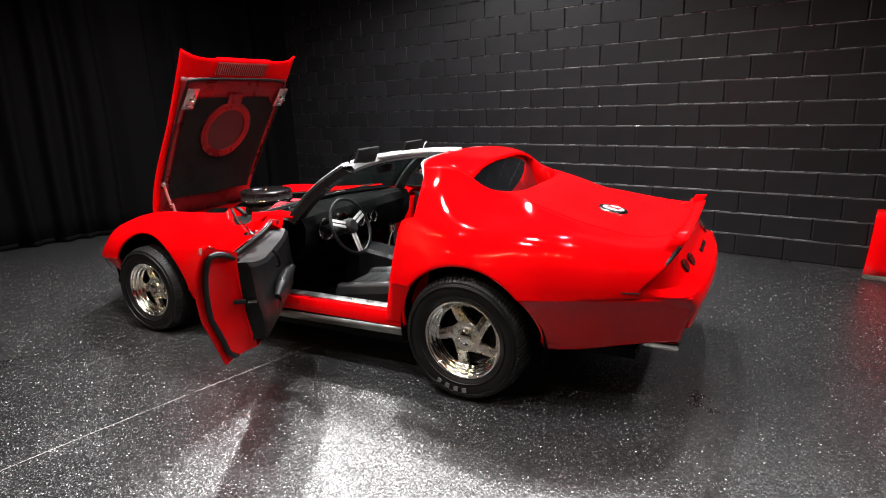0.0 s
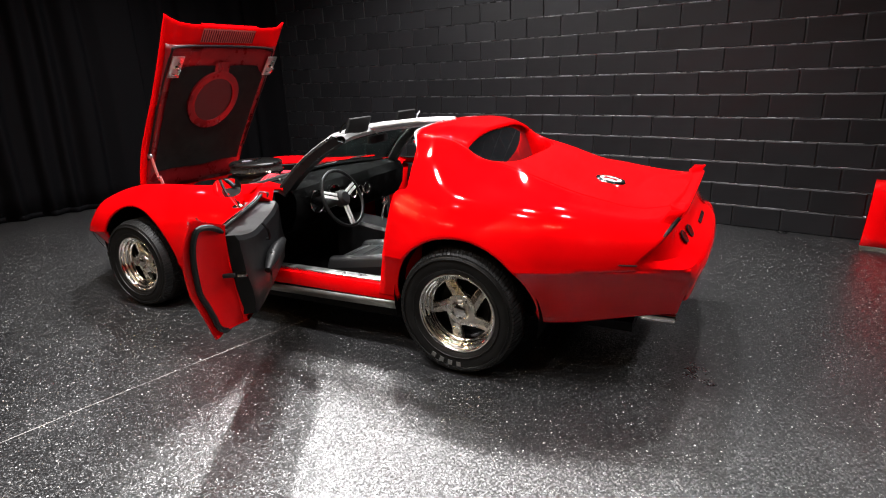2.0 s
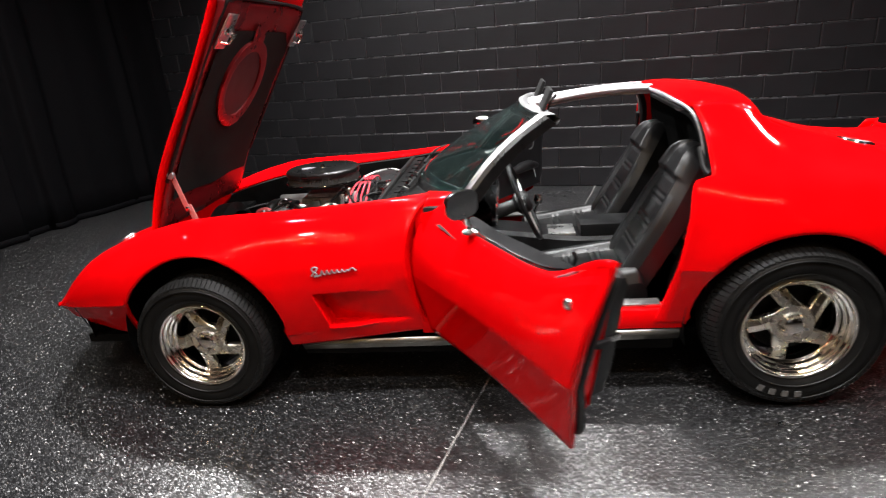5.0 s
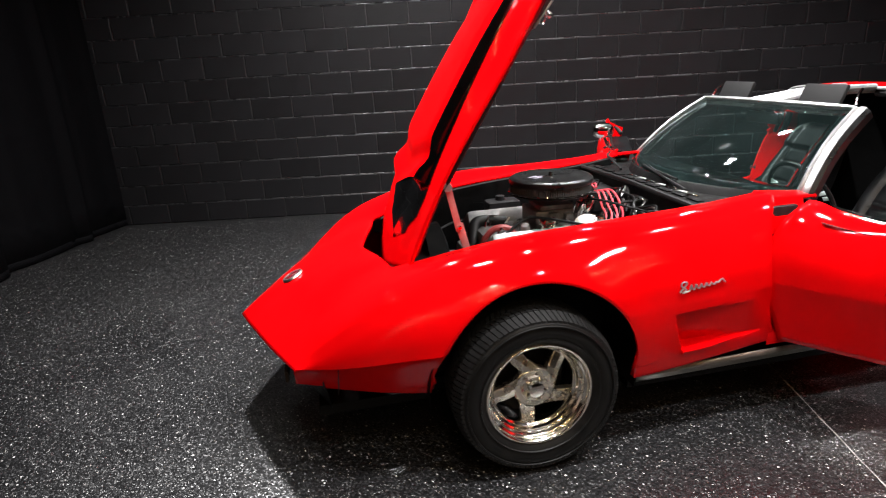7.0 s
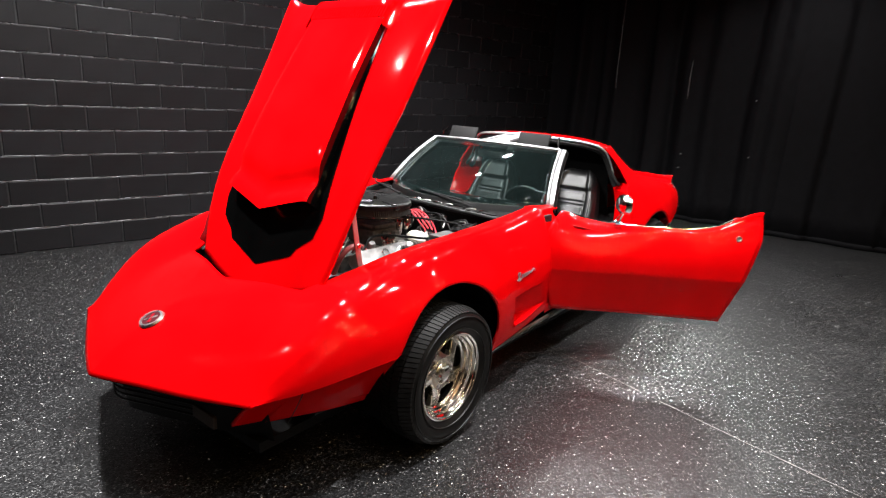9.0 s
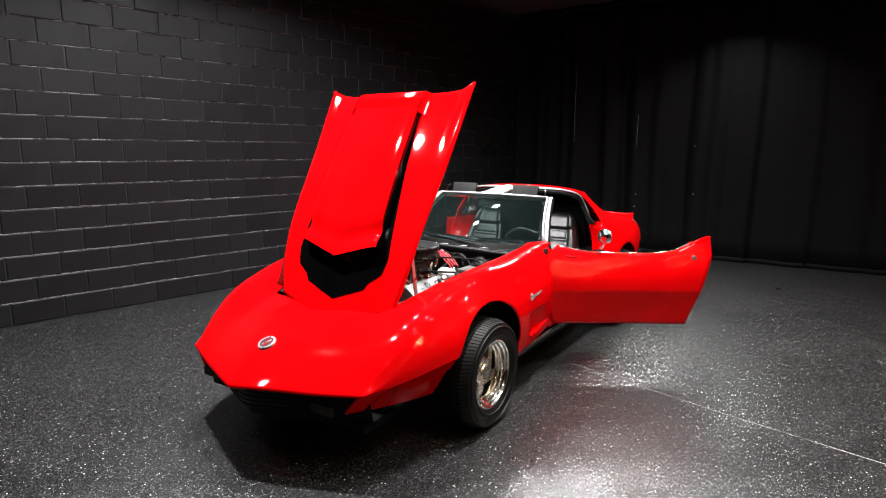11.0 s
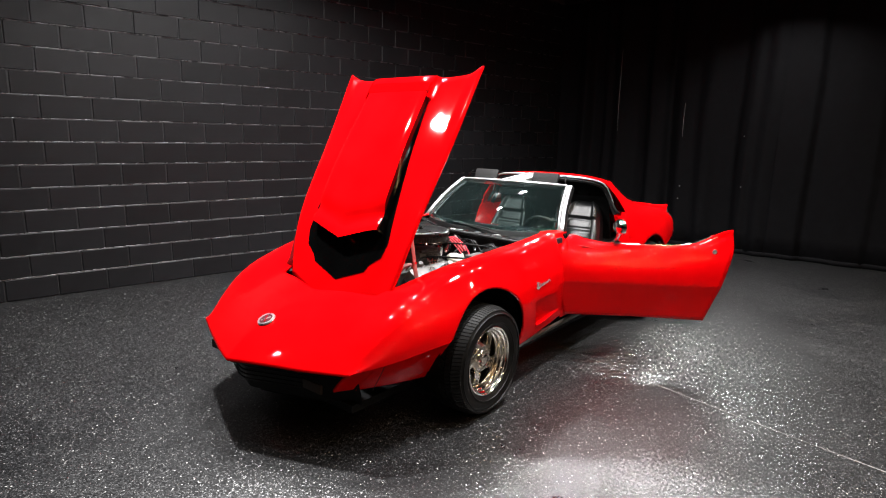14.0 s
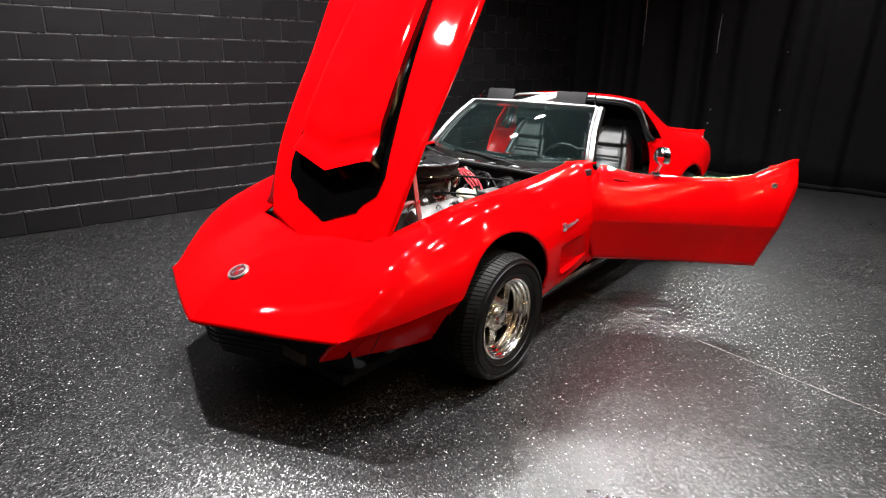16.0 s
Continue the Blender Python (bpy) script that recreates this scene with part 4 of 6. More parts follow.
part("seal_ring", ring(0.775, 0.180, 0.240, 0.038, 0.016), RED_SHADED, hood, "red ring that seals the air cleaner")
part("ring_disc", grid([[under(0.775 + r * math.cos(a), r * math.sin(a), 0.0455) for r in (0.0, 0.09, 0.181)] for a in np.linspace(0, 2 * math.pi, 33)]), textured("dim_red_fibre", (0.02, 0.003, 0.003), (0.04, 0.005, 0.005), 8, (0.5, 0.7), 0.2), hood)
part("ring_neck", grid([[under(1.0 + 0.09 * t, y, 0.052 - 0.008 * t) for y in (-0.07, -0.035, 0.035, 0.07)] for t in (0, 0.5, 1)]), RED_SHADED, hood)
part("hood_weather_seal", tube([under(x, y, 0.026) for x, y in ((0.30, -0.475), (0.8, -0.495), (1.14, -0.485), (1.205, -0.42), (1.21, 0.0), (1.205, 0.42), (1.14, 0.485), (0.8, 0.495), (0.30, 0.475))], 0.009, 8, 8), SEAL, hood)
part("vent_under", grid([[under(1.235 + 0.105 * t, y, 0.018) for y in np.linspace(-0.25, 0.25, 9)] for t in (0, 1)]), shader("dusty_red_mesh", (0.42, 0.10, 0.09), 0.6), hood, "perforated vent tray")
for k in range(24):
    part("vent_rib", join(([under(x, -0.24 + 0.0209 * k + d, 0.018 + h) for x in (1.24, 1.33) for d, h in ((-0.004, 0.001), (0, 0.008), (0.004, 0.001))], [(0, 3, 4, 1), (1, 4, 5, 2)])), RED_SHADED, hood)
for y in (-0.44, 0.47):
    latch = part("hood_latch", soft_box(-0.085, 0.085, -0.05, 0.045, -0.008, 0.0, 0.003), STEEL, hood, "bright hood latch bracket", m=Matrix.Translation(under(1.07, y, 0.046)))
    part("latch_pin", lathe([(0.0, -0.045), (0.012, -0.045), (0.014, -0.035), (0.009, -0.02), (0.018, -0.008), (0.018, 0.0)], 16, "z"), CHROME, latch)
    part("latch_loop", tube([(-0.05, -0.02, -0.01), (-0.04, 0, -0.035), (0.0, 0.015, -0.03), (0.04, 0.01, -0.012)], 0.005, 6), CHROME, latch)
# Folding prop beside the opening, and the hinges.
PRIMER = textured("pinkish_primer_steel", (0.40, 0.09, 0.09), (0.50, 0.20, 0.19), 30, (0.35, 0.5), 0.1, metal=0.2)
prop_top = HOOD_M @ under(0.350, -0.462, 0.030)


def flat_bar(a, b, wide, thick):
    """A flat steel strip from a to b, its broad face to the car's side."""
    a, b = Vector(a), Vector(b)
    up = (b - a).normalized()
    across = (Vector((1, 0, 0)) - up * up.x).normalized()
    m = Matrix((across, up.cross(across), up)).transposed().to_4x4()
    return moved(soft_box(-wide / 2, wide / 2, -thick / 2, thick / 2, 0, (b - a).length, thick * 0.4), Matrix.Translation(a) @ m)


prop_mid = Vector((-0.118, -0.425, 0.660)).lerp(prop_top, 0.55)
prop = part("hood_support", flat_bar((-0.118, -0.425, 0.660), prop_mid, 0.030, 0.006), PRIMER, car, "pinkish folding hood support arm")
part("support_upper_arm", flat_bar(prop_mid - Vector((0, 0.008, 0.03)), prop_top - Vector((0, 0.008, 0)), 0.026, 0.006), PRIMER, prop)
part("support_end", lathe([(0.0, -0.012), (0.017, -0.010), (0.019, 0.0), (0.017, 0.010), (0.0, 0.012)], 16, "y"), TRIM_WHITE, prop, "worn bright pivot end", m=Matrix.Translation(prop_top - Vector((0, 0.012, 0.012))))
part("support_rivet", lathe([(0.0, -0.010), (0.008, -0.008), (0.010, 0.0)], 12, "y"), CHROME, prop, m=Matrix.Translation(prop_mid - Vector((0, 0.010, 0.014))))
for sign in (-1, 1):
    part("hood_hinge", join(soft_box(-0.44, -0.36, sign * 0.43 - 0.02, sign * 0.43 + 0.02, 0.62, 0.69, 0.006)), ENGINE_BLACK, car)
# Fender returns: the red inward faces behind the front fenders at the door gap.
for sign in (-1, 1):
    rows = [[(door_front(z) - 0.006 + 0.03 * k, sign * (skin_s(0.94, z) - 0.010 - 0.11 * k), z) for k in (0, 0.3, 0.7, 1)] for z in np.linspace(0.36, 0.84, 14)]
    part("fender_return", grid(rows, flip=sign > 0), RED, car)


# == doors ==
HINGE = Vector((1.0, 0.80, 0.0))
DOOR_OPEN = 57.0


def door_outline_x(z, t):
    return door_front(z) + (door_rear(z) - door_front(z)) * t


def belt_z(x):
    return crest_z(x) - 0.004


def door_pt(t, v, sign, inset=0.0):
    """A point of the door skin: t along it, v from the belt (0) down to the sill (1)."""
    x0 = door_outline_x(0.6, t)
    top = belt_z(door_outline_x(0.88, t)) + 0.042 * smooth01((t - 0.74) / 0.20) - 0.010 * smooth01((t - 0.95) / 0.05)
    z = top + (0.338 - top) * v
    x = door_outline_x(z, t)
    return Vector((x, sign * (skin_s(x, z) - inset), z)) - Vector((HINGE.x, sign * HINGE.y, 0))


def door_skin(sign):
    rows = []
    tb = crease_z(1.5)
    for v in np.r_[np.linspace(0, 0.53, 18), np.linspace(0.55, 1, 12)]:
        rows.append([door_pt(t, v, sign) for t in np.linspace(-0.018, 0.996, 41)])
    return grid(rows, flip=sign < 0)


def inner_pt(t, z, deep, sign):
    """A point behind the door skin: t along it, at a height, so deep inside its widest line."""
    x = door_outline_x(z, t)
    return Vector((x, sign * (skin_s(x, 0.74) - deep), z)) - Vector((HINGE.x, sign * HINGE.y, 0))


def make_door(sign):
    m = pose(HINGE.x, sign * HINGE.y, 0, 0, 0, sign * (DOOR_OPEN if sign < 0 else 62.0))
    d = solid(part("door", door_skin(sign), RED, car, "open red door with a black trimmed inner side", sharp=13, m=m), 0.012)
    # Hollow red shut faces: a flange behind the skin, then a wall set in from it.
    ring_ = [(0.994, v) for v in np.linspace(0.01, 1, 18)] + [(t, 1.0) for t in np.linspace(0.97, 0.004, 24)] + [(0.004, v) for v in np.linspace(0.96, 0.01, 18)]
    low = lambda v, k: 0.010 * k if v < 0.9 else 0.045 * k
    rows = []
    for t, v in ring_:
        row = []
        for k, deep in ((0, 0.010), (0.2, 0.030), (0.45, 0.050), (0.8, 0.115), (1.0, 0.165)):
            tt = t + (0.5 - t) * (0.030 if k in (0.2,) else 0.16 * k if k > 0.3 else 0) * 1.2
            p = door_pt(tt, v, sign, deep)
            z = p.z + 0.050 * k * smooth01((v - 0.7) / 0.3) - 0.022 * k * (v < 0.02)
            full = sign * (skin_s(door_outline_x(max(z, 0.4), tt), 0.74) - deep) - sign * HINGE.y
            p.y = p.y + (full - p.y) * k * 0.7
            p.z = z
            row.append(p)
        rows.append(row)
    part("shut_face", grid(rows, flip=sign > 0), RED, d, "hollow dark red shut face of the door")
    rows = [[inner_pt(t, z, 0.160, sign) for t in np.linspace(0.04, 0.905, 20)] for z in np.linspace(0.775, 0.40, 14)]
    part("door_inner_shell", grid(rows, flip=sign > 0), RED, d)
    # Thick rubber seal round the rear and lower edge.
    seal = [door_pt(0.968, v, sign, 0.040) + Vector((0.012, 0, 0)) for v in np.linspace(0.085, 0.90, 9)] + [door_pt(0.94, 0.955, sign, 0.048)] + [door_pt(t, 0.955, sign, 0.050) for t in np.linspace(0.88, 0.05, 7)]
    seal = [door_pt(0.88, 0.10, sign, 0.14), door_pt(0.93, 0.075, sign, 0.09)] + seal
    part("door_seal", tube(seal, 0.014, 8, 3), SEAL, d, "thick black rubber door seal")
    # Trim panel: a padded slab proud of the shell, with a flat top, armrest and pulls.
    t0, t1, z0 = 0.09 if sign < 0 else 0.17, 0.895, 0.425
    rows = []
    outline = lambda t: belt_z(door_outline_x(0.88, t)) - (0.042 if sign < 0 else 0.055)
    for w in (-0.16, -0.05, 0.0, 0.02, 0.06, 0.15, 0.25, 0.35, 0.45, 0.55, 0.65, 0.75, 0.85, 0.93, 0.98, 1.0, 1.0, 1.0):
        row = []
        last = len(rows) - 15
        for j, t in enumerate((t0, t0, t0 + 0.003, t0 + 0.02, *np.linspace(t0 + 0.06, t1 - 0.06, 15), t1 - 0.02, t1 - 0.003, t1, t1)):
            edge = 0.0 if j in (0, 22) else 0.72 if j in (1, 21) else 0.93 if j in (2, 20) else 1.0
            if w <= 0:
                z, deep = outline(t), 0.215 + (0.035 - 0.215) * (-w / 0.16)
            else:
                z = outline(t) + (z0 + 0.06 * (1 - t) - outline(t)) * w
                deep = 0.215 + 0.014 * smooth01(w / 0.06) + 0.010 * smooth01((w - 0.5) / 0.12) * smooth01((0.92 - w) / 0.1)
            if last > 0:
                deep = 0.228 - 0.035 * last
            deep = 0.158 + (deep - 0.158) * edge if deep > 0.158 else deep
            row.append(inner_pt(t, z, deep, sign))
        rows.append(row)
    part("trim_panel", grid(rows, flip=sign > 0), LEATHER, d, "thick black padded door trim panel with a flat top", sharp=30)
    part("window_slot", tube([door_pt(t, 0.0, sign, 0.016) + Vector((0, 0, -0.001)) for t in np.linspace(0.06, 0.93, 8)], 0.004, 6, 3), CHROME, d, "thin chrome strip along the window slot")
    part("slot_rubber", tube([door_pt(t, 0.0, sign, 0.030) + Vector((0, 0, -0.008)) for t in np.linspace(0.06, 0.88, 8)], 0.007, 6, 3), SEAL, d)
    arm = [inner_pt(t, z, 0.262, sign) for t, z in ((0.30, 0.63), (0.46, 0.635), (0.60, 0.625), (0.72, 0.60))]
    part("armrest", tube(arm, (0.020, 0.036, 0.036, 0.016), 10), LEATHER, d)
    part("pull_strip", tube([inner_pt(t, z, 0.262, sign) for t, z in ((0.70, 0.52), (0.66, 0.58), (0.60, 0.66))], 0.006, 6), CHROME, d, "bright edge strip on the armrest")
    part("pull_handle", tube([inner_pt(t, z, q, sign) for t, z, q in ((0.60, 0.735, 0.25), (0.61, 0.745, 0.27), (0.62, 0.80, 0.27), (0.62, 0.835, 0.25))], 0.007, 6), LEATHER, d, "black pull handle")
    part("lock_knob", lathe([(0.0, 0.02), (0.012, 0.02), (0.014, 0.008), (0.018, 0.0)], 16, "y"), CHROME, d, m=Matrix.Translation(inner_pt(0.60, 0.645, 0.262, sign)) @ pose(0, 0, 0, 0, 0, 0 if sign < 0 else 180))
    part("door_latch", soft_box(-0.008, 0.010, -0.028, 0.028, -0.010, 0.010, 0.004), BLACK_PLASTIC, d, m=Matrix.Translation(inner_pt(0.915, 0.66, 0.150, sign)))
    part("trim_catch", soft_box(-0.004, 0.006, -0.022, 0.022, -0.010, 0.010, 0.003), CHROME, d, m=Matrix.Translation(inner_pt(0.902, 0.655, 0.205, sign)))
    # Outside: handle flap, lock and mirror.
    z, x = 0.826, 1.968
    lk = part("door_lock", lathe([(0.0, 0.005), (0.008, 0.005), (0.009, 0.008), (0.0145, 0.007), (0.016, 0.0)], 20, "y"), STEEL, d, "round chrome lock", m=Matrix.Translation(Vector((x - HINGE.x, sign * (skin_s(x, z) - HINGE.y), z))) @ pose(0, 0, 0, 0, 0, 0 if sign > 0 else 180))
    part("handle_flap", tube([door_pt(t, 0.035, sign, 0.004) for t in (0.80, 0.86, 0.93)], (0.004, 0.009, 0.004), 8), STEEL, d, "slim chrome door handle flap on the belt")
    base = Vector((1.33 - HINGE.x, sign * (0.722 - HINGE.y), 0.852))
    mir = part("door_mirror", moved(lathe([(0.034, 0.0), (0.034, 0.006), (0.018, 0.014), (0.010, 0.02), (0.009, 0.03)], 20, "z"), Matrix.Translation(base)), CHROME, d, "chrome door mirror on a slanted stem")
    head = base + Vector((0.022, sign * 0.040, 0.085))
    part("stem", tube([base + Vector((0, 0, 0.008)), base + Vector((0.012, sign * 0.02, 0.05)), head], (0.012, 0.010, 0.009), 8), CHROME, mir)
    shell = lathe([(0.0, -0.045), (0.03, -0.040), (0.058, -0.02), (0.066, 0.0), (0.064, 0.008)], 24, "x")
    sq = [(p[0], math.copysign(abs(p[1]) ** 0.75 * 0.066**0.25, p[1]) * 1.12, math.copysign(abs(p[2]) ** 0.75 * 0.066**0.25, p[2]) * 0.80) for p in shell[0]]
    hm = Matrix.Translation(head + Vector((0, 0, 0.03))) @ pose(0, 0, 0, 0, 0, -sign * 11)
    part("mirror_shell", moved((sq, shell[1]), hm), CHROME, mir, "rounded chrome mirror shell")
    g = [(0.007, math.copysign(abs(math.cos(a)) ** 0.6, math.cos(a)) * 0.069, math.copysign(abs(math.sin(a)) ** 0.6, math.sin(a)) * 0.049) for a in np.linspace(0, 2 * math.pi, 28, endpoint=False)]
    part("mirror_glass", moved((g, [tuple(range(28))]), hm), MIRROR, mir)
    return d


for sign in (-1, 1):
    make_door(sign)
    # Door jambs: red pillar behind the seat, hinge post at the front, striker.
    rows = [[(pillar_front(z) + 0.004 + 0.15 * k + (0.11 if sign > 0 else 0.0), sign * (skin_s(2.06, min(z, 0.93)) - 0.012 - 0.16 * k), z) for k in (0, 0.3, 0.6, 1.0)] for z in np.linspace(0.40, 0.945, 12)]
    part("door_jamb", grid(rows, flip=sign < 0), RED, car, "red door jamb behind the seat")
    part("door_striker", lathe([(0.0, 0.03), (0.012, 0.03), (0.012, 0.022), (0.007, 0.02), (0.007, 0.006), (0.020, 0.005), (0.020, 0.0)], 16, "x"), CHROME, car, m=pose(2.10, sign * 0.72, 0.70, 0, 0, 180 - sign * 45))
    part("hinge_post", grid([[(1.03 + 0.10 * k, sign * (0.785 - 0.09 * k), z) for k in (0, 0.4, 1)] for z in np.linspace(0.38, 0.86, 8)], flip=sign > 0), RED, car)
    part("kick_panel", soft_box(1.02, 1.14, sign * 0.66 - 0.03, sign * 0.66 + 0.03, 0.38, 0.86, 0.015), BLACK_PLASTIC, car)
    part("jamb_seal", tube([(2.155, sign * 0.60, 1.03), (2.16, sign * 0.645, 0.96), (2.175, sign * 0.67, 0.935)], 0.012, 8), SEAL, car)

# == windshield and roof frame ==


def shield(s, t):
    """The glass: s across (-1..1), t from the cowl (0) to the header (1)."""
    base = Vector((0.93 + 0.27 * abs(s) ** 2.2, s * 0.615, 0.882 - 0.006 * s * s))
    head = Vector((1.465 + 0.075 * abs(s) ** 2.2, s * 0.495, 1.186 - 0.012 * s * s))
    p = base + (head - base) * t
    return p + Vector((-0.020, 0, 0.016)) * math.sin(math.pi * t)


glass = part("windshield", grid([[shield(s, t) for s in np.linspace(-1, 1, 25)] for t in np.linspace(0.0, 1, 11)]), GLASS, car, "faintly green raked windshield", sharp=180)
solid(glass, 0.005)
glass.visible_shadow = False
frame_line = [shield(-1, t) for t in np.linspace(0, 1, 7)] + [shield(s, 1) for s in np.linspace(-0.86, 0.86, 9)] + [shield(1, t) for t in np.linspace(1, 0, 7)]


def ribbon(line, outward, thick):
    """A flat bar along a line, wide across the outward direction."""
    rows = []
    for p, o, up in zip(line, outward, thick):
        wide = 0.017 if abs(o.y) > 0.5 else 0.030
        rows.append([p - o * wide * 0.2, p - o * wide * 0.2 + up, p + o * wide * 0.5 + up * 1.25, p + o * wide + up * 0.6, p + o * wide, ])
    return rows


out = []
for i, p in enumerate(frame_line):
    side = (-1 if i < 7 else 1) if i < 7 or i > 15 else 0
    out.append(Vector((0.25, side * 0.95, 0.05)).normalized() if side else Vector((0.95, 0, 0.15)).normalized())
rows = ribbon(frame_line, out, [Vector((-0.010, 0, 0.018))] * len(frame_line))
solid(part("windshield_trim", grid(rows), TRIM_WHITE, car, "bright metal windshield surround"), 0.006)
part("windshield_seal", tube([p + Vector((0.004, -0.012 * (1 if p.y > 0 else -1), -0.012)) for p in frame_line], 0.010, 8, 2), SEAL, car)
for sign in (-1, 1):
    rows = []
    for t in np.linspace(-0.06, 1.0, 12):
        p = shield(sign, t)
        rows.append([p + Vector((0.006, sign * 0.041, 0.016)), p + Vector((0.020, sign * 0.049, 0.004)), p + Vector((0.055, sign * 0.032, -0.025)), p + Vector((0.06, sign * -0.02, -0.03)), p + Vector((0.01, sign * -0.03, -0.014))])
    face = [[p + Vector((x, sign * y, z)) for x, y, z in ((-0.006, 0.016, 0.016), (-0.002, 0.020, 0.021), (0.007, 0.038, 0.019), (0.012, 0.041, 0.014))] for p in (shield(sign, t) for t in np.linspace(-0.02, 1.0, 10))]
    solid(part("pillar_trim", grid(face, flip=sign > 0), TRIM_WHITE, car, "bright metal outer windshield pillar"), 0.004)
    part("screen_pillar", grid(rows, flip=sign > 0, close_v=True), SATIN_BLACK, car, "black inner windshield pillar")
rows = []
for s in np.linspace(-0.99, 0.99, 17):
    p = shield(s, 1.0)
    rows.append([p + Vector((0.004, 0, 0.008)), p + Vector((0.055, 0, 0.010)), p + Vector((0.075, 0, -0.012)), p + Vector((0.06, 0, -0.035)), p + Vector((0.01, 0, -0.02))])
part("header_rail", grid(rows, close_v=True), TRIM_WHITE, car, "bright header rail across the windshield top")
rows = []
for x in np.linspace(1.50, 2.09, 14):
    k = (x - 1.50) / 0.59
    w, z = 0.085 - 0.025 * math.sin(math.pi * k), 1.196 + 0.042 * math.sin(math.pi * min(k, 0.9) * 0.62)
    rows.append([(x, -w, z - 0.035), (x, -w, z - 0.006), (x, -w * 0.8, z), (x, 0, z + 0.004), (x, w * 0.8, z), (x, w, z - 0.006), (x, w, z - 0.035)])
part("roof_bar", grid(rows, flip=True, close_v=True), TRIM_WHITE, car, "bright centre roof bar between the openings")
for sign in (-1, 1):
    line_ = [(x, sign * (0.092 - 0.025 * math.sin(math.pi * (x - 1.5) / 0.59)), 1.190 + 0.042 * math.sin(math.pi * min((x - 1.5) / 0.59, 0.9) * 0.62)) for x in np.linspace(1.50, 2.06, 9)]
    part("roof_bar_trim", tube(line_, 0.016, 8, 3), TRIM_WHITE, car, "bright trim strip along the roof bar")
    line_ = [(2.065, sign * 0.10, 1.226), (2.062, sign * 0.30, 1.222), (2.078, sign * 0.46, 1.208), (2.125, sign * 0.545, 1.17), (2.155, sign * 0.588, 1.09), (2.165, sign * 0.628, 0.99), (2.165, sign * 0.655, 0.945)]
    part("rear_hoop_trim", tube(line_, (0.010, 0.010, 0.008, 0.006, 0.005, 0.004, 0.004), 8, 4), TRIM_WHITE, car, "bright trim round the roof opening")
    part("rear_hoop_seal", tube([(x + 0.022, y - sign * 0.020, z - 0.024) for x, y, z in line_], 0.020, 8, 4), SEAL, car)
    m_ = pose(1.545, sign * 0.285, 1.180, 0, -66, 0)
    visor = part("sun_visor", moved(soft_box(0.0, 0.105, -0.115, 0.115, -0.010, 0.010, 0.009), m_), VISOR, car, "black sun visor flipped up above the header")
    part("visor_pin", tube([(1.56, sign * 0.47, 1.20), (1.575, sign * 0.46, 1.235), (1.60, sign * 0.45, 1.26)], 0.006, 6), CHROME, visor)
part("rear_view_mirror", soft_box(1.50, 1.53, -0.11, 0.11, 1.085, 1.140, 0.012), BLACK_PLASTIC, car, "black inside mirror under the header")
part("mirror_arm", tube([(1.52, 0, 1.13), (1.50, 0, 1.16), (1.50, 0, 1.185)], 0.007, 6), CHROME, car)
# Inside of the rear hoop and bulkhead.
part("bulkhead", grid([[(2.30 - 0.10 * t, s, 0.40 + 0.80 * t) for s in np.linspace(-0.60 + 0.06 * t, 0.60 - 0.06 * t, 9)] for t in np.linspace(0, 1, 6)], flip=True), CARPET, car, "black carpeted bulkhead behind the seats")
part("headliner", grid([[(x, s, ridge_z(x) + (roof_z(x) - ridge_z(x)) * (1 - abs(s / 0.54) ** 2.4) - 0.03) for s in np.linspace(-0.52, 0.52, 13)] for x in np.linspace(2.08, 2.24, 8)]), LEATHER, car)

# == cabin ==
part("cabin_floor", grid([[(x, s, 0.27) for s in (-0.69, 0, 0.69)] for x in (0.85, 1.5, 2.3)], flip=True), CARPET, car, "black carpet")
part("firewall", box(0.80, 0.85, -0.66, 0.66, 0.25, 0.84), ENGINE_BLACK, car)
rows = []
for s in np.linspace(-0.64, 0.64, 21):
    b = 0.03 * math.cos(s * 9)
    rows.append([(0.93 + 0.27 * abs(s / 0.615) ** 2.2, s, 0.866), (1.18 + b * 0.2, s, 0.880), (1.28 + b * 0.3, s, 0.862), (1.315, s, 0.81), (1.30 - 0.01 * b, s, 0.70), (1.24, s, 0.60), (1.12, s, 0.56)])
part("dashboard", grid(rows, flip=True), DASH, car, "black padded dashboard")
for k, (s, r) in enumerate(((-0.45, 0.075), (-0.27, 0.075), (-0.06, 0.04), (0.02, 0.04), (0.10, 0.04))):
    g = part("gauge", lathe([(0.0, 0.0), (r - 0.006, 0.0), (r - 0.004, 0.012), (r, 0.012), (r, -0.01)], 24, "x"), BLACK_GLOSS, car, m=pose(1.312, s, 0.765 - 0.02 * (r < 0.05)))
    part("gauge_rim", lathe([(r - 0.006, 0.010), (r - 0.003, 0.015), (r, 0.012)], 24, "x"), CHROME, g)
rows = []
for x in np.linspace(1.20, 2.15, 12):
    k = (x - 1.20) / 0.95
    h, w = 0.56 - 0.06 * smooth01(k * 1.6), 0.115 - 0.01 * k
    rows.append([(x, -w - 0.02, 0.27), (x, -w, h - 0.02), (x, -w + 0.02, h), (x, w - 0.02, h), (x, w, h - 0.02), (x, w + 0.02, 0.27)])
console = part("console", grid(rows, flip=True), LEATHER, car, "black centre console")
part("console_plate", soft_box(1.36, 1.72, -0.085, 0.085, 0.500, 0.518, 0.006), STEEL, console, "brushed metal shift plate")
part("console_lid", soft_box(1.74, 2.04, -0.095, 0.095, 0.50, 0.565, 0.012), LEATHER, console)
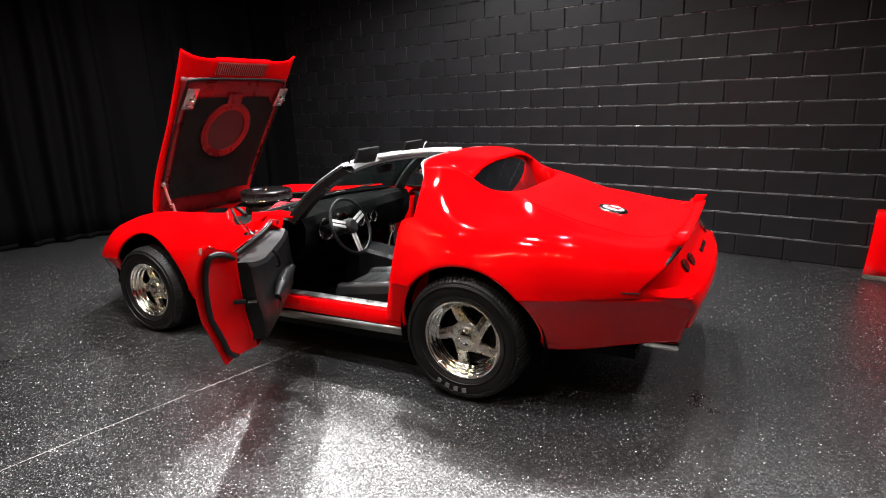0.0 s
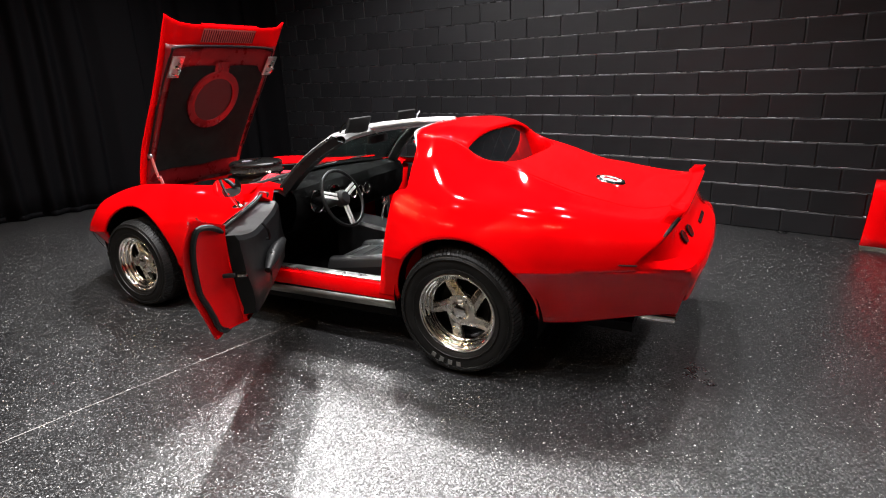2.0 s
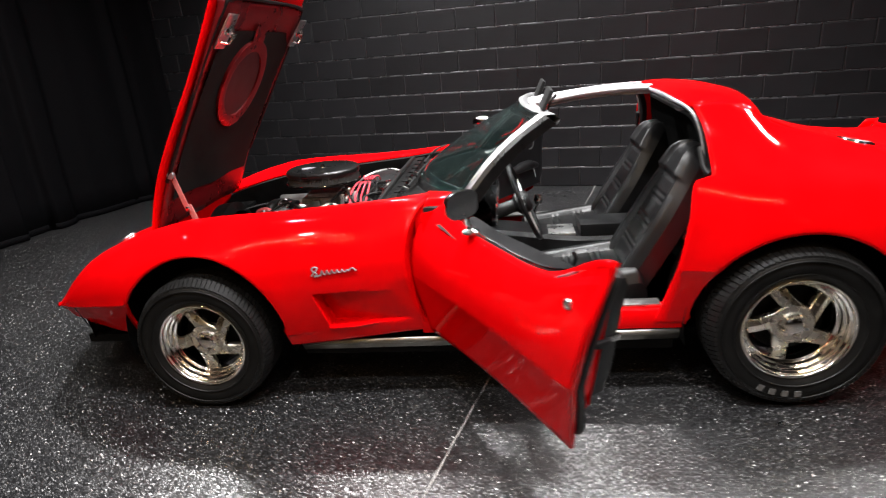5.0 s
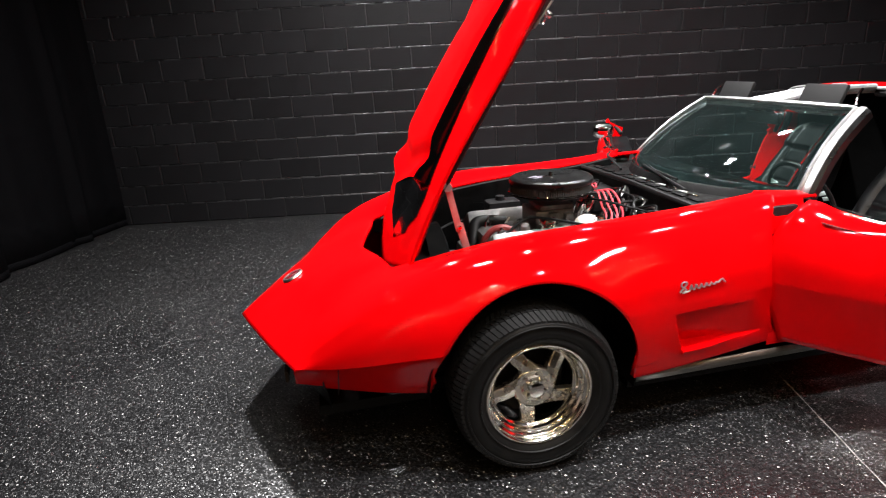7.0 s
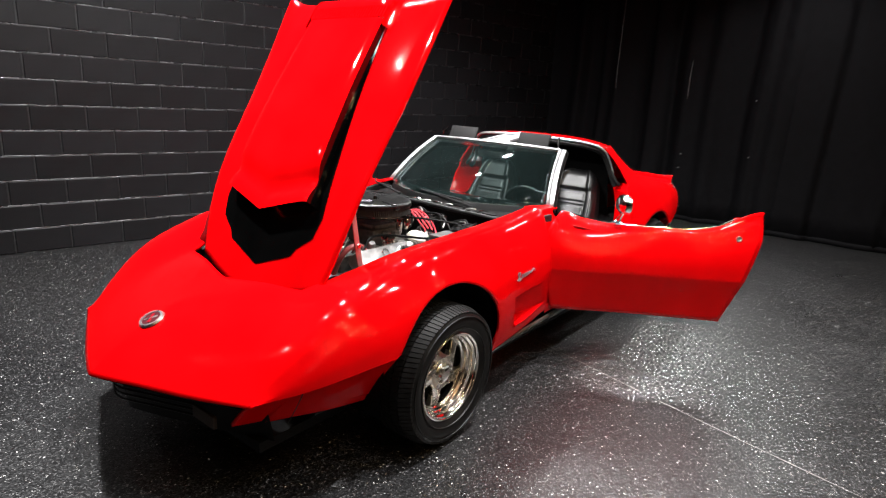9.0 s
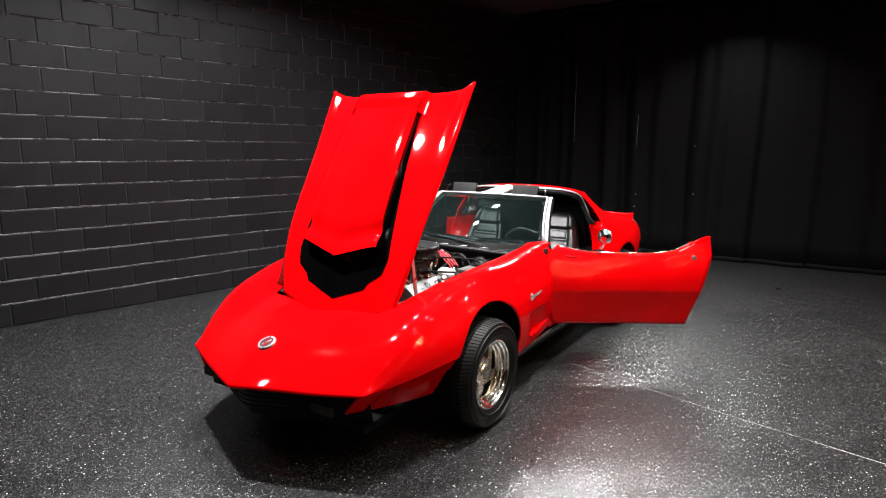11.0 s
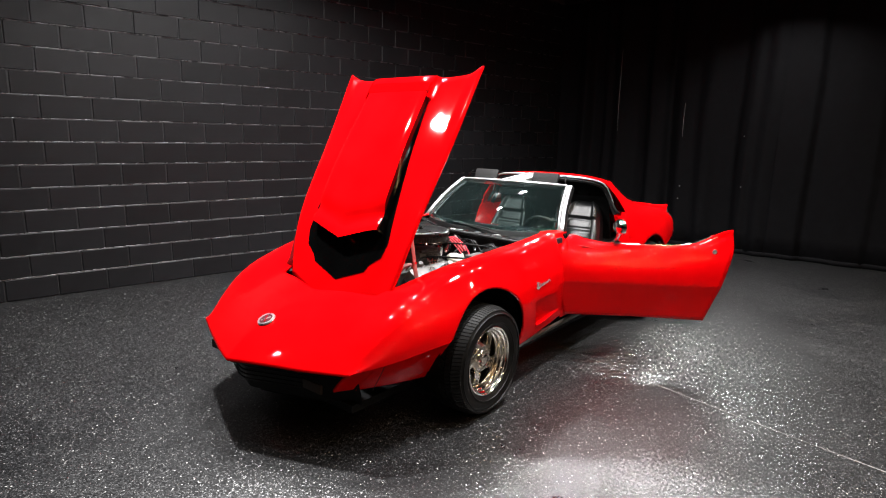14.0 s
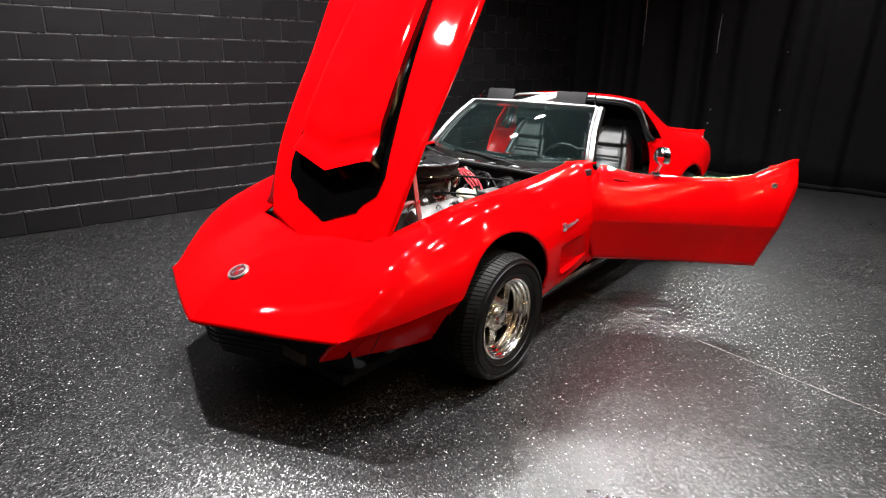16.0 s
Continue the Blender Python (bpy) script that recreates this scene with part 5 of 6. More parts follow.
part("shifter", tube([(1.50, 0, 0.51), (1.51, 0, 0.60), (1.53, 0, 0.66)], 0.008, 8), CHROME, console)
part("shift_knob", lathe([(0.0, 0.03), (0.018, 0.026), (0.025, 0.0), (0.018, -0.022), (0.0, -0.026)], 16, "z"), CHROME, console, m=pose(1.533, 0, 0.685))

WHEEL_M = Matrix.Translation((1.455, -0.36, 0.775)) @ pose(0, 0, 0, 0, -22, 0)
wheel_rim = []
for a in np.linspace(0, 2 * math.pi, 40, endpoint=False):
    c, s = math.cos(a), math.sin(a)
    wheel_rim.append([(0.0105 * math.cos(b), (0.185 + 0.0105 * math.sin(b)) * c, (0.185 + 0.0105 * math.sin(b)) * s) for b in np.linspace(0, 2 * math.pi, 8, endpoint=False)])
steer = part("steering_wheel", moved(grid(wheel_rim, close_u=True, close_v=True), WHEEL_M), LEATHER, car, "black steering wheel with slotted bright spokes")
part("hub_pad", moved(lathe([(0.0, 0.030), (0.035, 0.028), (0.052, 0.012), (0.055, -0.03), (0.03, -0.05)], 24, "x"), WHEEL_M), BLACK_PLASTIC, steer)
for a in (20, 160, 270):
    for d in (-0.013, 0.013):
        part("spoke", moved(soft_box(-0.004, 0.002, 0.045, 0.178, d - 0.009, d + 0.009, 0.002), WHEEL_M @ pose(0, 0, 0, a, 0, 0)), BRUSHED, steer)
part("steering_column", tube([(1.44, -0.36, 0.77), (1.30, -0.36, 0.72), (1.18, -0.36, 0.67)], (0.030, 0.036, 0.04), 12), BLACK_PLASTIC, car)


def bolster_grid(length, wide, thick, ribs, taper, headrest):
    """A padded seat slab along +x with side bolsters and cross ribs."""
    rows = []
    for u in np.linspace(0, 1, 110):
        row = []
        w = wide * (1 - taper * smooth01((u - 0.45) / 0.55)) / 2
        end = min(1.0, (1 - u) / (0.13 if headrest else 0.07), (u + 0.02) / 0.06)
        w *= math.sqrt(max(0.2, 1 - (max(0.0, u - 0.84) / 0.175) ** 2)) if headrest else 1.0
        for q in np.linspace(-1, 1, 31):
            side = smooth01((abs(q) - 0.58) / 0.14)
            z = thick * (0.72 + 0.28 * side * (1 - smooth01((abs(q) - 0.86) / 0.14)))
            if abs(q) < 0.60 and 0.06 < u < 0.72:
                z += 0.009 * (1 - math.exp(-(((u * ribs) % 1.0 - 0.5) / 0.05) ** 2) - math.exp(-(((u * ribs) % 1.0 - 0.72) / 0.05) ** 2)) * (1 - side)
            if headrest and u > 0.74:
                z += 0.022 * smooth01((u - 0.74) / 0.03) * (1 - smooth01((abs(q) - 0.8) / 0.2))
            z *= math.sqrt(max(0.02, 1 - max(0, 1 - end) ** 2))
            z *= 1 - 0.5 * smooth01((abs(q) - 0.9) / 0.1)
            row.append((u * length, q * w, z))
        rows.append(row)
    base = [[(p[0], p[1] * 0.98, -0.045) for p in r] for r in rows]
    edge = [rows[i][-1] for i in range(110)], [base[i][-1] for i in range(110)]
    v1 = grid(rows, flip=True)
    sides = [grid([[r[k], (r[k][0], r[k][1], -0.045)] for r in rows], flip=(k == 0)) for k in (0, -1)]
    ends = [grid([[p, (p[0], p[1], -0.045)] for p in rows[k]], flip=(k == -1)) for k in (0, -1)]
    return join(v1, grid(base), *sides, *ends)


def make_seat(y):
    seat = part("seat", moved(bolster_grid(0.52, 0.47, 0.10, 4, 0.0, False), pose(1.46, y, 0.335, 0, -8, 0)), SEAT, car, "black vinyl bucket seat with cross ribs", sharp=60)
    m = pose(1.90, y, 0.36, 0, -60, 0)
    part("seat_back", moved(bolster_grid(0.73, 0.42, 0.085, 6, 0.34, True), m), SEAT, seat, sharp=60)
    part("seat_base", box(1.50, 1.92, y - 0.18, y + 0.18, 0.275, 0.33), BLACK_PLASTIC, seat)
    part("belt_guide", moved(soft_box(0.585, 0.597, 0.05, 0.11, 0.070, 0.078, 0.003), m), CHROME, seat)


for y in (-0.35, 0.35):
    make_seat(y)

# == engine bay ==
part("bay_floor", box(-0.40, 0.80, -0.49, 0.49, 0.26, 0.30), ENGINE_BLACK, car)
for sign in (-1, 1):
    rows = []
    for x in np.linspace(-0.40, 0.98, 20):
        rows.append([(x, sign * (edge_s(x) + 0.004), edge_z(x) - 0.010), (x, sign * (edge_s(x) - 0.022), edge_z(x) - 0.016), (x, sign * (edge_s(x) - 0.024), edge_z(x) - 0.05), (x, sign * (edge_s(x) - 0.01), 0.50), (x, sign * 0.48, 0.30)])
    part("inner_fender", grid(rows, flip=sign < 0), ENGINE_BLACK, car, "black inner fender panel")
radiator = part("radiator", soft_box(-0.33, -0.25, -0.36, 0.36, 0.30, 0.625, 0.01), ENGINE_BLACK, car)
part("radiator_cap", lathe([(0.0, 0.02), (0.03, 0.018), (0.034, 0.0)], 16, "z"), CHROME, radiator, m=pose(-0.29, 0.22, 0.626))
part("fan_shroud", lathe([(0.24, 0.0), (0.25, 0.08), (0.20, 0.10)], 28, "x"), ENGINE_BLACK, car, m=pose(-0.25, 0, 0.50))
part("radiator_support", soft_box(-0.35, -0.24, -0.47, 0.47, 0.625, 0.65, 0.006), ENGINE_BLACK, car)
engine = part("engine", join(soft_box(-0.05, 0.62, -0.20, 0.20, 0.30, 0.60, 0.03), soft_box(-0.14, -0.05, -0.12, 0.12, 0.36, 0.58, 0.03)), CAST, car, "grey cast engine with a round black air cleaner")
part("intake", join(soft_box(0.02, 0.58, -0.13, 0.13, 0.60, 0.69, 0.02), soft_box(0.27, 0.46, -0.10, 0.10, 0.69, 0.78, 0.02)), CARB, engine)
for sign in (-1, 1):
    part("valve_cover", moved(soft_box(-0.28, 0.28, -0.065, 0.065, -0.045, 0.045, 0.025), pose(0.30, sign * 0.245, 0.665, -sign * 35, 0, 0)), VALVE_COVER, engine, "pale cast valve cover")
    for k in range(4):
        x0 = 0.09 + 0.14 * k
        part("plug_wire", tube([(0.60 + 0.012 * k, 0.03 * sign, 0.835), (0.585 + 0.024 * k, sign * 0.09, 0.842), (0.565 + 0.030 * k, sign * 0.17, 0.800), (0.545 + 0.030 * k, sign * 0.235, 0.735), (x0 * 0.5 + 0.25, sign * 0.315, 0.640)], 0.0048, 6), RED_WIRE, engine, "red spark plug wire")
    part("exhaust_manifold", tube([(0.05, sign * 0.33, 0.50), (0.25, sign * 0.36, 0.48), (0.45, sign * 0.36, 0.46), (0.60, sign * 0.34, 0.36)], 0.032, 8), CAST, engine)
part("distributor", lathe([(0.0, 0.09), (0.04, 0.085), (0.052, 0.05), (0.055, 0.0), (0.03, -0.02), (0.03, -0.12)], 20, "z"), BLACK_PLASTIC, engine, m=pose(0.615, 0, 0.74))
part("air_cleaner_base", lathe([(0.0, -0.004), (0.185, -0.004), (0.197, 0.002), (0.199, 0.010), (0.186, 0.008)], 48, "z"), ENGINE_BLACK, engine, m=pose(0.385, 0, 0.846))
filt = []
for i in range(220):
    a = 2 * math.pi * i / 220
    r = 0.186 if i % 2 else 0.190
    filt.append([(r * math.cos(a), r * math.sin(a), z) for z in (-0.002, 0.054)])
part("air_filter", grid(filt, close_u=True), PAPER, engine, "dark pleated filter element", sharp=10, m=pose(0.385, 0, 0.852))
lid = part("air_cleaner_lid", lathe([(0.0, 0.016), (0.06, 0.015), (0.15, 0.012), (0.165, 0.018), (0.186, 0.017), (0.196, 0.009), (0.199, -0.006), (0.196, -0.012), (0.185, -0.010)], 56, "z"), SATIN_BLACK, engine, "round gloss black air cleaner lid", m=pose(0.385, 0, 0.907))
part("lid_nut", lathe([(0.0, 0.018), (0.008, 0.018), (0.012, 0.008), (0.014, 0.0)], 12, "z"), CHROME, lid, m=pose(0, 0, 0.014))
LID_PALE = textured("pale_lid_badge", (0.30, 0.28, 0.36), (0.46, 0.44, 0.50), 60, (0.3, 0.5), 0.1)
for k, (y0, long) in enumerate(((-0.030, 0.055), (-0.012, 0.070), (0.006, 0.050))):
    part("lid_badge_bar", box(-0.05, long - 0.05, y0, y0 + 0.011, 0.0165, 0.0178), LID_PALE, lid, "pale printed badge bar", m=pose(-0.065, 0.0, 0.0, 0, 0, 25))
part("base_edge_ring", lathe([(0.196, -0.055), (0.2015, -0.050), (0.2, -0.046)], 48, "z"), CHROME, lid)
part("upper_radiator_hose", tube([(-0.02, -0.02, 0.56), (0.0, 0.02, 0.64), (0.03, 0.08, 0.700), (0.09, 0.09, 0.71), (0.18, 0.07, 0.70)], 0.030, 10), SEAL, car, "thick black radiator hose")
part("heater_hose", tube([(0.00, -0.10, 0.60), (0.015, -0.13, 0.685), (0.06, -0.15, 0.735), (0.12, -0.165, 0.735), (0.16, -0.175, 0.68), (0.165, -0.18, 0.62)], 0.014, 8), RED_HOSE, car, "dull red heater hose")
part("oil_filler", lathe([(0.0, 0.06), (0.028, 0.056), (0.034, 0.045), (0.034, 0.02), (0.024, 0.0)], 20, "z"), CHROME, engine, m=pose(0.30, -0.185, 0.690))
alt = part("alternator", lathe([(0.0, -0.07), (0.055, -0.06), (0.068, -0.03), (0.068, 0.04), (0.05, 0.06), (0.0, 0.065)], 20, "x"), CAST, car, "grey alternator", m=pose(-0.06, -0.30, 0.60))
part("pulley", lathe([(0.0, -0.10), (0.045, -0.10), (0.038, -0.092), (0.045, -0.084), (0.0, -0.08)], 20, "x"), CHROME, alt)
part("drive_belt", tube([(-0.145, -0.34, 0.60), (-0.145, -0.28, 0.66), (-0.145, -0.05, 0.52), (-0.145, 0.0, 0.38), (-0.145, -0.10, 0.40), (-0.145, -0.34, 0.58)], 0.008, 6), SEAL, car)
part("overflow_tank", soft_box(0.16, 0.34, 0.29, 0.41, 0.62, 0.745, 0.02), BLACK_PLASTIC, car, "black coolant tank")
part("tank_cap", lathe([(0.0, 0.025), (0.024, 0.022), (0.026, 0.0)], 16, "z"), BLACK_PLASTIC, car, m=pose(0.24, 0.35, 0.745))
booster = part("brake_booster", lathe([(0.0, -0.07), (0.10, -0.06), (0.125, -0.01), (0.12, 0.04), (0.0, 0.06)], 24, "x"), ENGINE_BLACK, car, m=pose(0.70, -0.38, 0.68))
part("master_cylinder", soft_box(-0.26, -0.07, -0.045, 0.045, -0.02, 0.06, 0.012), CAST, booster)
part("reservoir", soft_box(-0.25, -0.10, -0.05, 0.05, 0.062, 0.10, 0.012), CARB, booster, "dull brake fluid reservoir lid")
part("heater_box", soft_box(0.55, 0.80, 0.14, 0.46, 0.58, 0.80, 0.02), BLACK_PLASTIC, car)
for k in range(4):
    y0 = -0.40 + 0.22 * k
    part("wire_loom", tube([(0.79, y0, 0.80), (0.70 - 0.03 * (k % 3), y0 + 0.03, 0.78 + 0.015 * (k % 2)), (0.60, y0 * 0.8, 0.76), (0.48 + 0.03 * (k % 4), y0 * 0.75, 0.70)], 0.005 + 0.002 * (k % 3), 6), SEAL, car)
for k, (x0, y0, x1, y1, z) in enumerate(((0.0, -0.42, 0.55, -0.40, 0.66), (-0.2, -0.40, 0.3, -0.45, 0.62), (0.1, -0.20, 0.5, -0.30, 0.755), (-0.25, 0.1, 0.1, 0.3, 0.66), (0.5, 0.2, 0.75, 0.42, 0.80), (0.45, -0.15, 0.72, -0.34, 0.80))):
    part("vacuum_line", tube([(x0, y0, z - 0.03), (x0 * 0.7 + x1 * 0.3, y0 + 0.03, z + 0.02), (x0 * 0.3 + x1 * 0.7, y1 - 0.03, z + 0.015), (x1, y1, z - 0.02)], 0.006, 6), (SEAL, STEEL, ENGINE_BLACK)[k % 3], car)
for k, (x, y, z) in enumerate(((0.22, -0.36, 0.72), (0.30, -0.33, 0.735), (0.42, -0.36, 0.73), (0.5, -0.30, 0.765), (0.56, -0.42, 0.74), (0.10, -0.38, 0.69), (0.54, -0.10, 0.80), (0.20, -0.16, 0.72))):
    part("engine_fitting", lathe([(0.0, 0.03), (0.016, 0.028), (0.022, 0.012), (0.022, -0.02), (0.010, -0.05)], 12, "z"), (CHROME, CAST, BLACK_PLASTIC)[k % 3], engine, m=pose(x, y, z, 25 * math.sin(k * 2.0), 30 * math.cos(k * 3.0), 0))
part("oil_cap", lathe([(0.0, 0.024), (0.016, 0.024), (0.018, 0.030), (0.034, 0.028), (0.040, 0.02), (0.040, 0.0)], 24, "z"), CHROME, engine, "chrome oil filler cap", m=pose(0.30, -0.185, 0.742, -14, 0, 0))
for x0, x1, z1 in ((0.36, 0.42, 0.735), (0.24, 0.28, 0.71)):
    part("intake_runner", soft_box(x0, x1, -0.20, -0.12, 0.66, z1, 0.016), STEEL, engine, "pale cast intake runner")
part("vacuum_canister", lathe([(0.0, 0.03), (0.05, 0.026), (0.062, 0.012), (0.062, 0.0), (0.05, -0.012), (0.02, -0.02)], 24, "z"), WHITE_PLASTIC, car, "cream vacuum canister beside the engine", m=pose(0.47, -0.24, 0.735, 12, 0, 0))
part("coil", lathe([(0.0, 0.06), (0.012, 0.058), (0.014, 0.045), (0.026, 0.04), (0.027, -0.05), (0.0, -0.055)], 18, "z"), CHROME, engine, "bright ignition coil", m=pose(0.50, -0.08, 0.76, 8, 10, 0))
part("carburettor", join(soft_box(0.30, 0.47, -0.085, 0.085, 0.70, 0.80, 0.012), soft_box(0.33, 0.38, -0.12, -0.08, 0.72, 0.77, 0.01), soft_box(0.41, 0.45, -0.13, -0.08, 0.70, 0.76, 0.008)), CARB, engine, "dull cast carburettor")
rnd = random.Random(12)
for k in range(34):
    x, y = rnd.uniform(-0.02, 0.62), rnd.uniform(-0.40, 0.10)
    z = 0.70 + 0.05 * rnd.random() - 0.10 * (y < -0.33)
    a = pose(x, y, z, rnd.uniform(-40, 40), rnd.uniform(-50, 50), rnd.uniform(0, 180))
    r = rnd.uniform(0.006, 0.015)
    kind = k % 4
    if kind == 0:
        part("bolt", lathe([(0.0, r), (r * 0.8, r * 0.9), (r, 0.0), (r * 0.5, -0.03)], 10, "z"), CHROME, engine, m=a)
    elif kind == 1:
        part("bracket", moved(soft_box(-0.035, 0.035, -0.010, 0.010, -0.003, 0.003, 0.002), a), STEEL, engine)
    elif kind == 2:
        part("fuel_line", tube([(x, y, z - 0.05), (x + 0.02, y + 0.01, z + 0.01), (x + 0.06, y + 0.03, z + 0.012), (x + 0.09, y + 0.03, z - 0.04)], 0.0045, 6), CHROME, engine)
    else:
        part("hose_clamp", lathe([(0.018, -0.006), (0.020, -0.006), (0.020, 0.006), (0.018, 0.006)], 14, "x", True), CHROME, engine, m=a)
for k in range(14):
    y, x = rnd.uniform(-0.38, 0.36), rnd.uniform(0.66, 0.77)
    e = rnd.uniform(0.08, 0.22)
    part("cowl_wire", tube([(x, y, 0.79), (x + rnd.uniform(-0.03, 0.03), y - e * 0.3, 0.80 + rnd.uniform(0, 0.03)), (x + rnd.uniform(-0.05, 0.04), y - e * 0.7, 0.80 + rnd.uniform(0, 0.025)), (x - 0.05, y - e, 0.76)], rnd.uniform(0.003, 0.007), 6), (SEAL, ENGINE_BLACK, CHROME, SEAL, STEEL)[k % 5], car)
for k in range(7):
    y = 0.16 - 0.085 * k
    part("wiper_linkage", tube([(0.865, y, 0.853), (0.875, y - 0.03, 0.860), (0.90, y - 0.05, 0.855)], 0.004, 6), (CHROME, STEEL)[k % 2], car)
# Cowl: wiper tray, arms and blades.
rows = []
for s in np.linspace(-0.60, 0.60, 21):
    xb = 0.93 + 0.27 * abs(s / 0.615) ** 2.2
    rows.append([(0.80, s, 0.845), (0.86, s, 0.852), (0.88, s, 0.835), (xb - 0.02, s, 0.842), (xb + 0.01, s, 0.884)])
part("cowl_tray", grid(rows, flip=True), ENGINE_BLACK, car, "black wiper cowl")
part("cowl_seal", tube([(0.795, y, 0.856 - 0.02 * abs(y)) for y in np.linspace(-0.53, 0.53, 9)], 0.013, 8, 3), SEAL, car, "black rubber seal along the cowl edge")
for k in range(9):
    y = -0.44 + 0.11 * k
    part("cowl_louvre", soft_box(0.838, 0.870, y - 0.042, y + 0.042, 0.850, 0.8565, 0.002), ENGINE_BLACK, car)
for y0, y1 in ((-0.30, 0.16), (0.28, 0.56)):
    arm = part("wiper_arm", tube([(0.90, y0, 0.862), (0.925, (y0 + y1) / 2, 0.885), (0.96, y1, 0.90)], (0.008, 0.006, 0.005), 6), BLACK_PLASTIC, car, "black wiper arm")
    part("wiper_blade", tube([(0.925, y0 + 0.10, 0.890), (0.945, (y0 + y1) / 2 + 0.1, 0.896), (1.0, y1 + 0.04, 0.906)], 0.006, 6), SEAL, arm)

# == wheels ==
TYRE = [(0.212, -0.100), (0.235, -0.118), (0.27, -0.128), (0.305, -0.122), (0.314, -0.112), (0.322, -0.094), (0.322, 0.094), (0.314, 0.112), (0.305, 0.122), (0.27, 0.128), (0.235, 0.118), (0.212, 0.100)]


def tread_blocks():
    """Five bands of tread blocks with grooves between."""
    verts, faces = [], []
    n = 92
    for band, (y0, y1, r0, r1) in enumerate(((-0.119, -0.068, 0.318, 0.337), (-0.062, -0.026, 0.337, 0.338), (-0.020, 0.020, 0.338, 0.338), (0.026, 0.062, 0.338, 0.337), (0.068, 0.119, 0.337, 0.318))):
        for i in range(n):
            a0 = 2 * math.pi * (i + 0.06 + 0.5 * (band % 2)) / n
            a1 = a0 + 2 * math.pi * 0.80 / n
            sk = 0.02 * (1 if band < 2 else -1)
            base = len(verts)
            for y, r, k in ((y0, r0, -sk), (y1, r1, sk)):
                for a in (a0 + k, a1 + k):
                    verts.append(((r - 0.014) * math.cos(a), y, (r - 0.014) * math.sin(a)))
                    verts.append((r * math.cos(a), y, r * math.sin(a)))
            b = base
            faces += [(b + 1, b + 3, b + 7, b + 5), (b, b + 1, b + 5, b + 4), (b + 2, b + 6, b + 7, b + 3), (b, b + 2, b + 3, b + 1), (b + 4, b + 5, b + 7, b + 6)]
    return verts, faces


def make_wheel():
    """Outer side towards -y."""
    tyre = part("wheel", lathe(TYRE, 72), RUBBER, None, "deep-dish five-spoke alloy wheel on a wide black tyre", sharp=60)
    part("tread", tread_blocks(), TREAD, tyre, sharp=20)
    for r, y in ((0.243, -0.1215), (0.296, -0.1255)):
        part("sidewall_rib", lathe([(r - 0.004, y + 0.002), (r - 0.002, y - 0.003), (r + 0.002, y - 0.003), (r + 0.004, y + 0.002)], 72), RUBBER, tyre)
    steps = [(0.186, 0.095), (0.176, 0.03), (0.166, -0.006), (0.166, -0.036), (0.1675, -0.044), (0.176, -0.046), (0.1775, -0.050), (0.1785, -0.062), (0.180, -0.066), (0.188, -0.068), (0.1895, -0.072), (0.1905, -0.084), (0.192, -0.088), (0.200, -0.090), (0.2015, -0.094), (0.2025, -0.102), (0.206, -0.108), (0.213, -0.109), (0.218, -0.103), (0.217, -0.090)]
    part("rim", lathe(steps, 96), WHEEL_METAL, tyre, "deep stepped polished rim lip", sharp=180)
    part("brake_drum", lathe([(0.0, 0.010), (0.14, 0.010), (0.15, 0.03), (0.15, 0.07)], 32), ENGINE_BLACK, tyre)
    # Pinwheel of five broad blades: one edge near straight to the hub, the other swept.
    pol = lambda r, deg, y: (r * math.sin(math.radians(deg)), y, r * math.cos(math.radians(deg)))
    for k in range(5):
        m = pose(0, 0, 0, 0, 72 * k, 0)
        rim_ = [(0.172, -10), (0.174, 0), (0.172, 10)]
        mid = [(0.130, -10), (0.130, 4), (0.130, 17)]
        hub = [(0.086, -7), (0.084, 18), (0.086, 46)]
        line = [[pol(r, a, y - (0.006 if j == 1 else 0.0)) for j, (r, a) in enumerate(row)] for row, y in ((rim_, -0.030), (mid, -0.040), (hub, -0.050))]
        back = [[(p[0] * 0.97, p[1] + 0.026, p[2] * 0.97) for p in (row[0], row[2])] for row in line]
        v = [p for row in line for p in row] + [p for row in back for p in row]
        f = [(0, 1, 4, 3), (1, 2, 5, 4), (3, 4, 7, 6), (4, 5, 8, 7), (0, 3, 11, 9), (3, 6, 13, 11), (2, 10, 12, 5), (5, 12, 14, 8)]
        sp = part("spoke", moved((v, f), m), SPOKE_METAL, tyre, "broad swept blade spoke", sharp=20)
        rounded(sp, 0.004)
        part("lug_nut", lathe([(0.0, -0.084), (0.007, -0.082), (0.0095, -0.060)], 10), CHROME, tyre, m=pose(0, 0, 0, 0, 72 * k + 54, 0) @ Matrix.Translation((0, 0, 0.042)))
    part("hub_disc", lathe([(0.0, -0.060), (0.050, -0.060), (0.056, -0.052), (0.080, -0.052), (0.086, -0.047), (0.086, -0.02)], 40), SPOKE_METAL, tyre)
    part("hub_cap", lathe([(0.0, -0.080), (0.024, -0.079), (0.034, -0.074), (0.040, -0.056)], 28), WHEEL_METAL, tyre)
    for k in range(20):
        part("rim_rivet", lathe([(0.0, -0.0045), (0.003, -0.003), (0.0042, 0.0)], 8), CHROME, tyre, m=pose(0, 0, 0, 0, 18 * k + 5, 0) @ Matrix.Translation((0, -0.067, 0.184)))
    return tyre


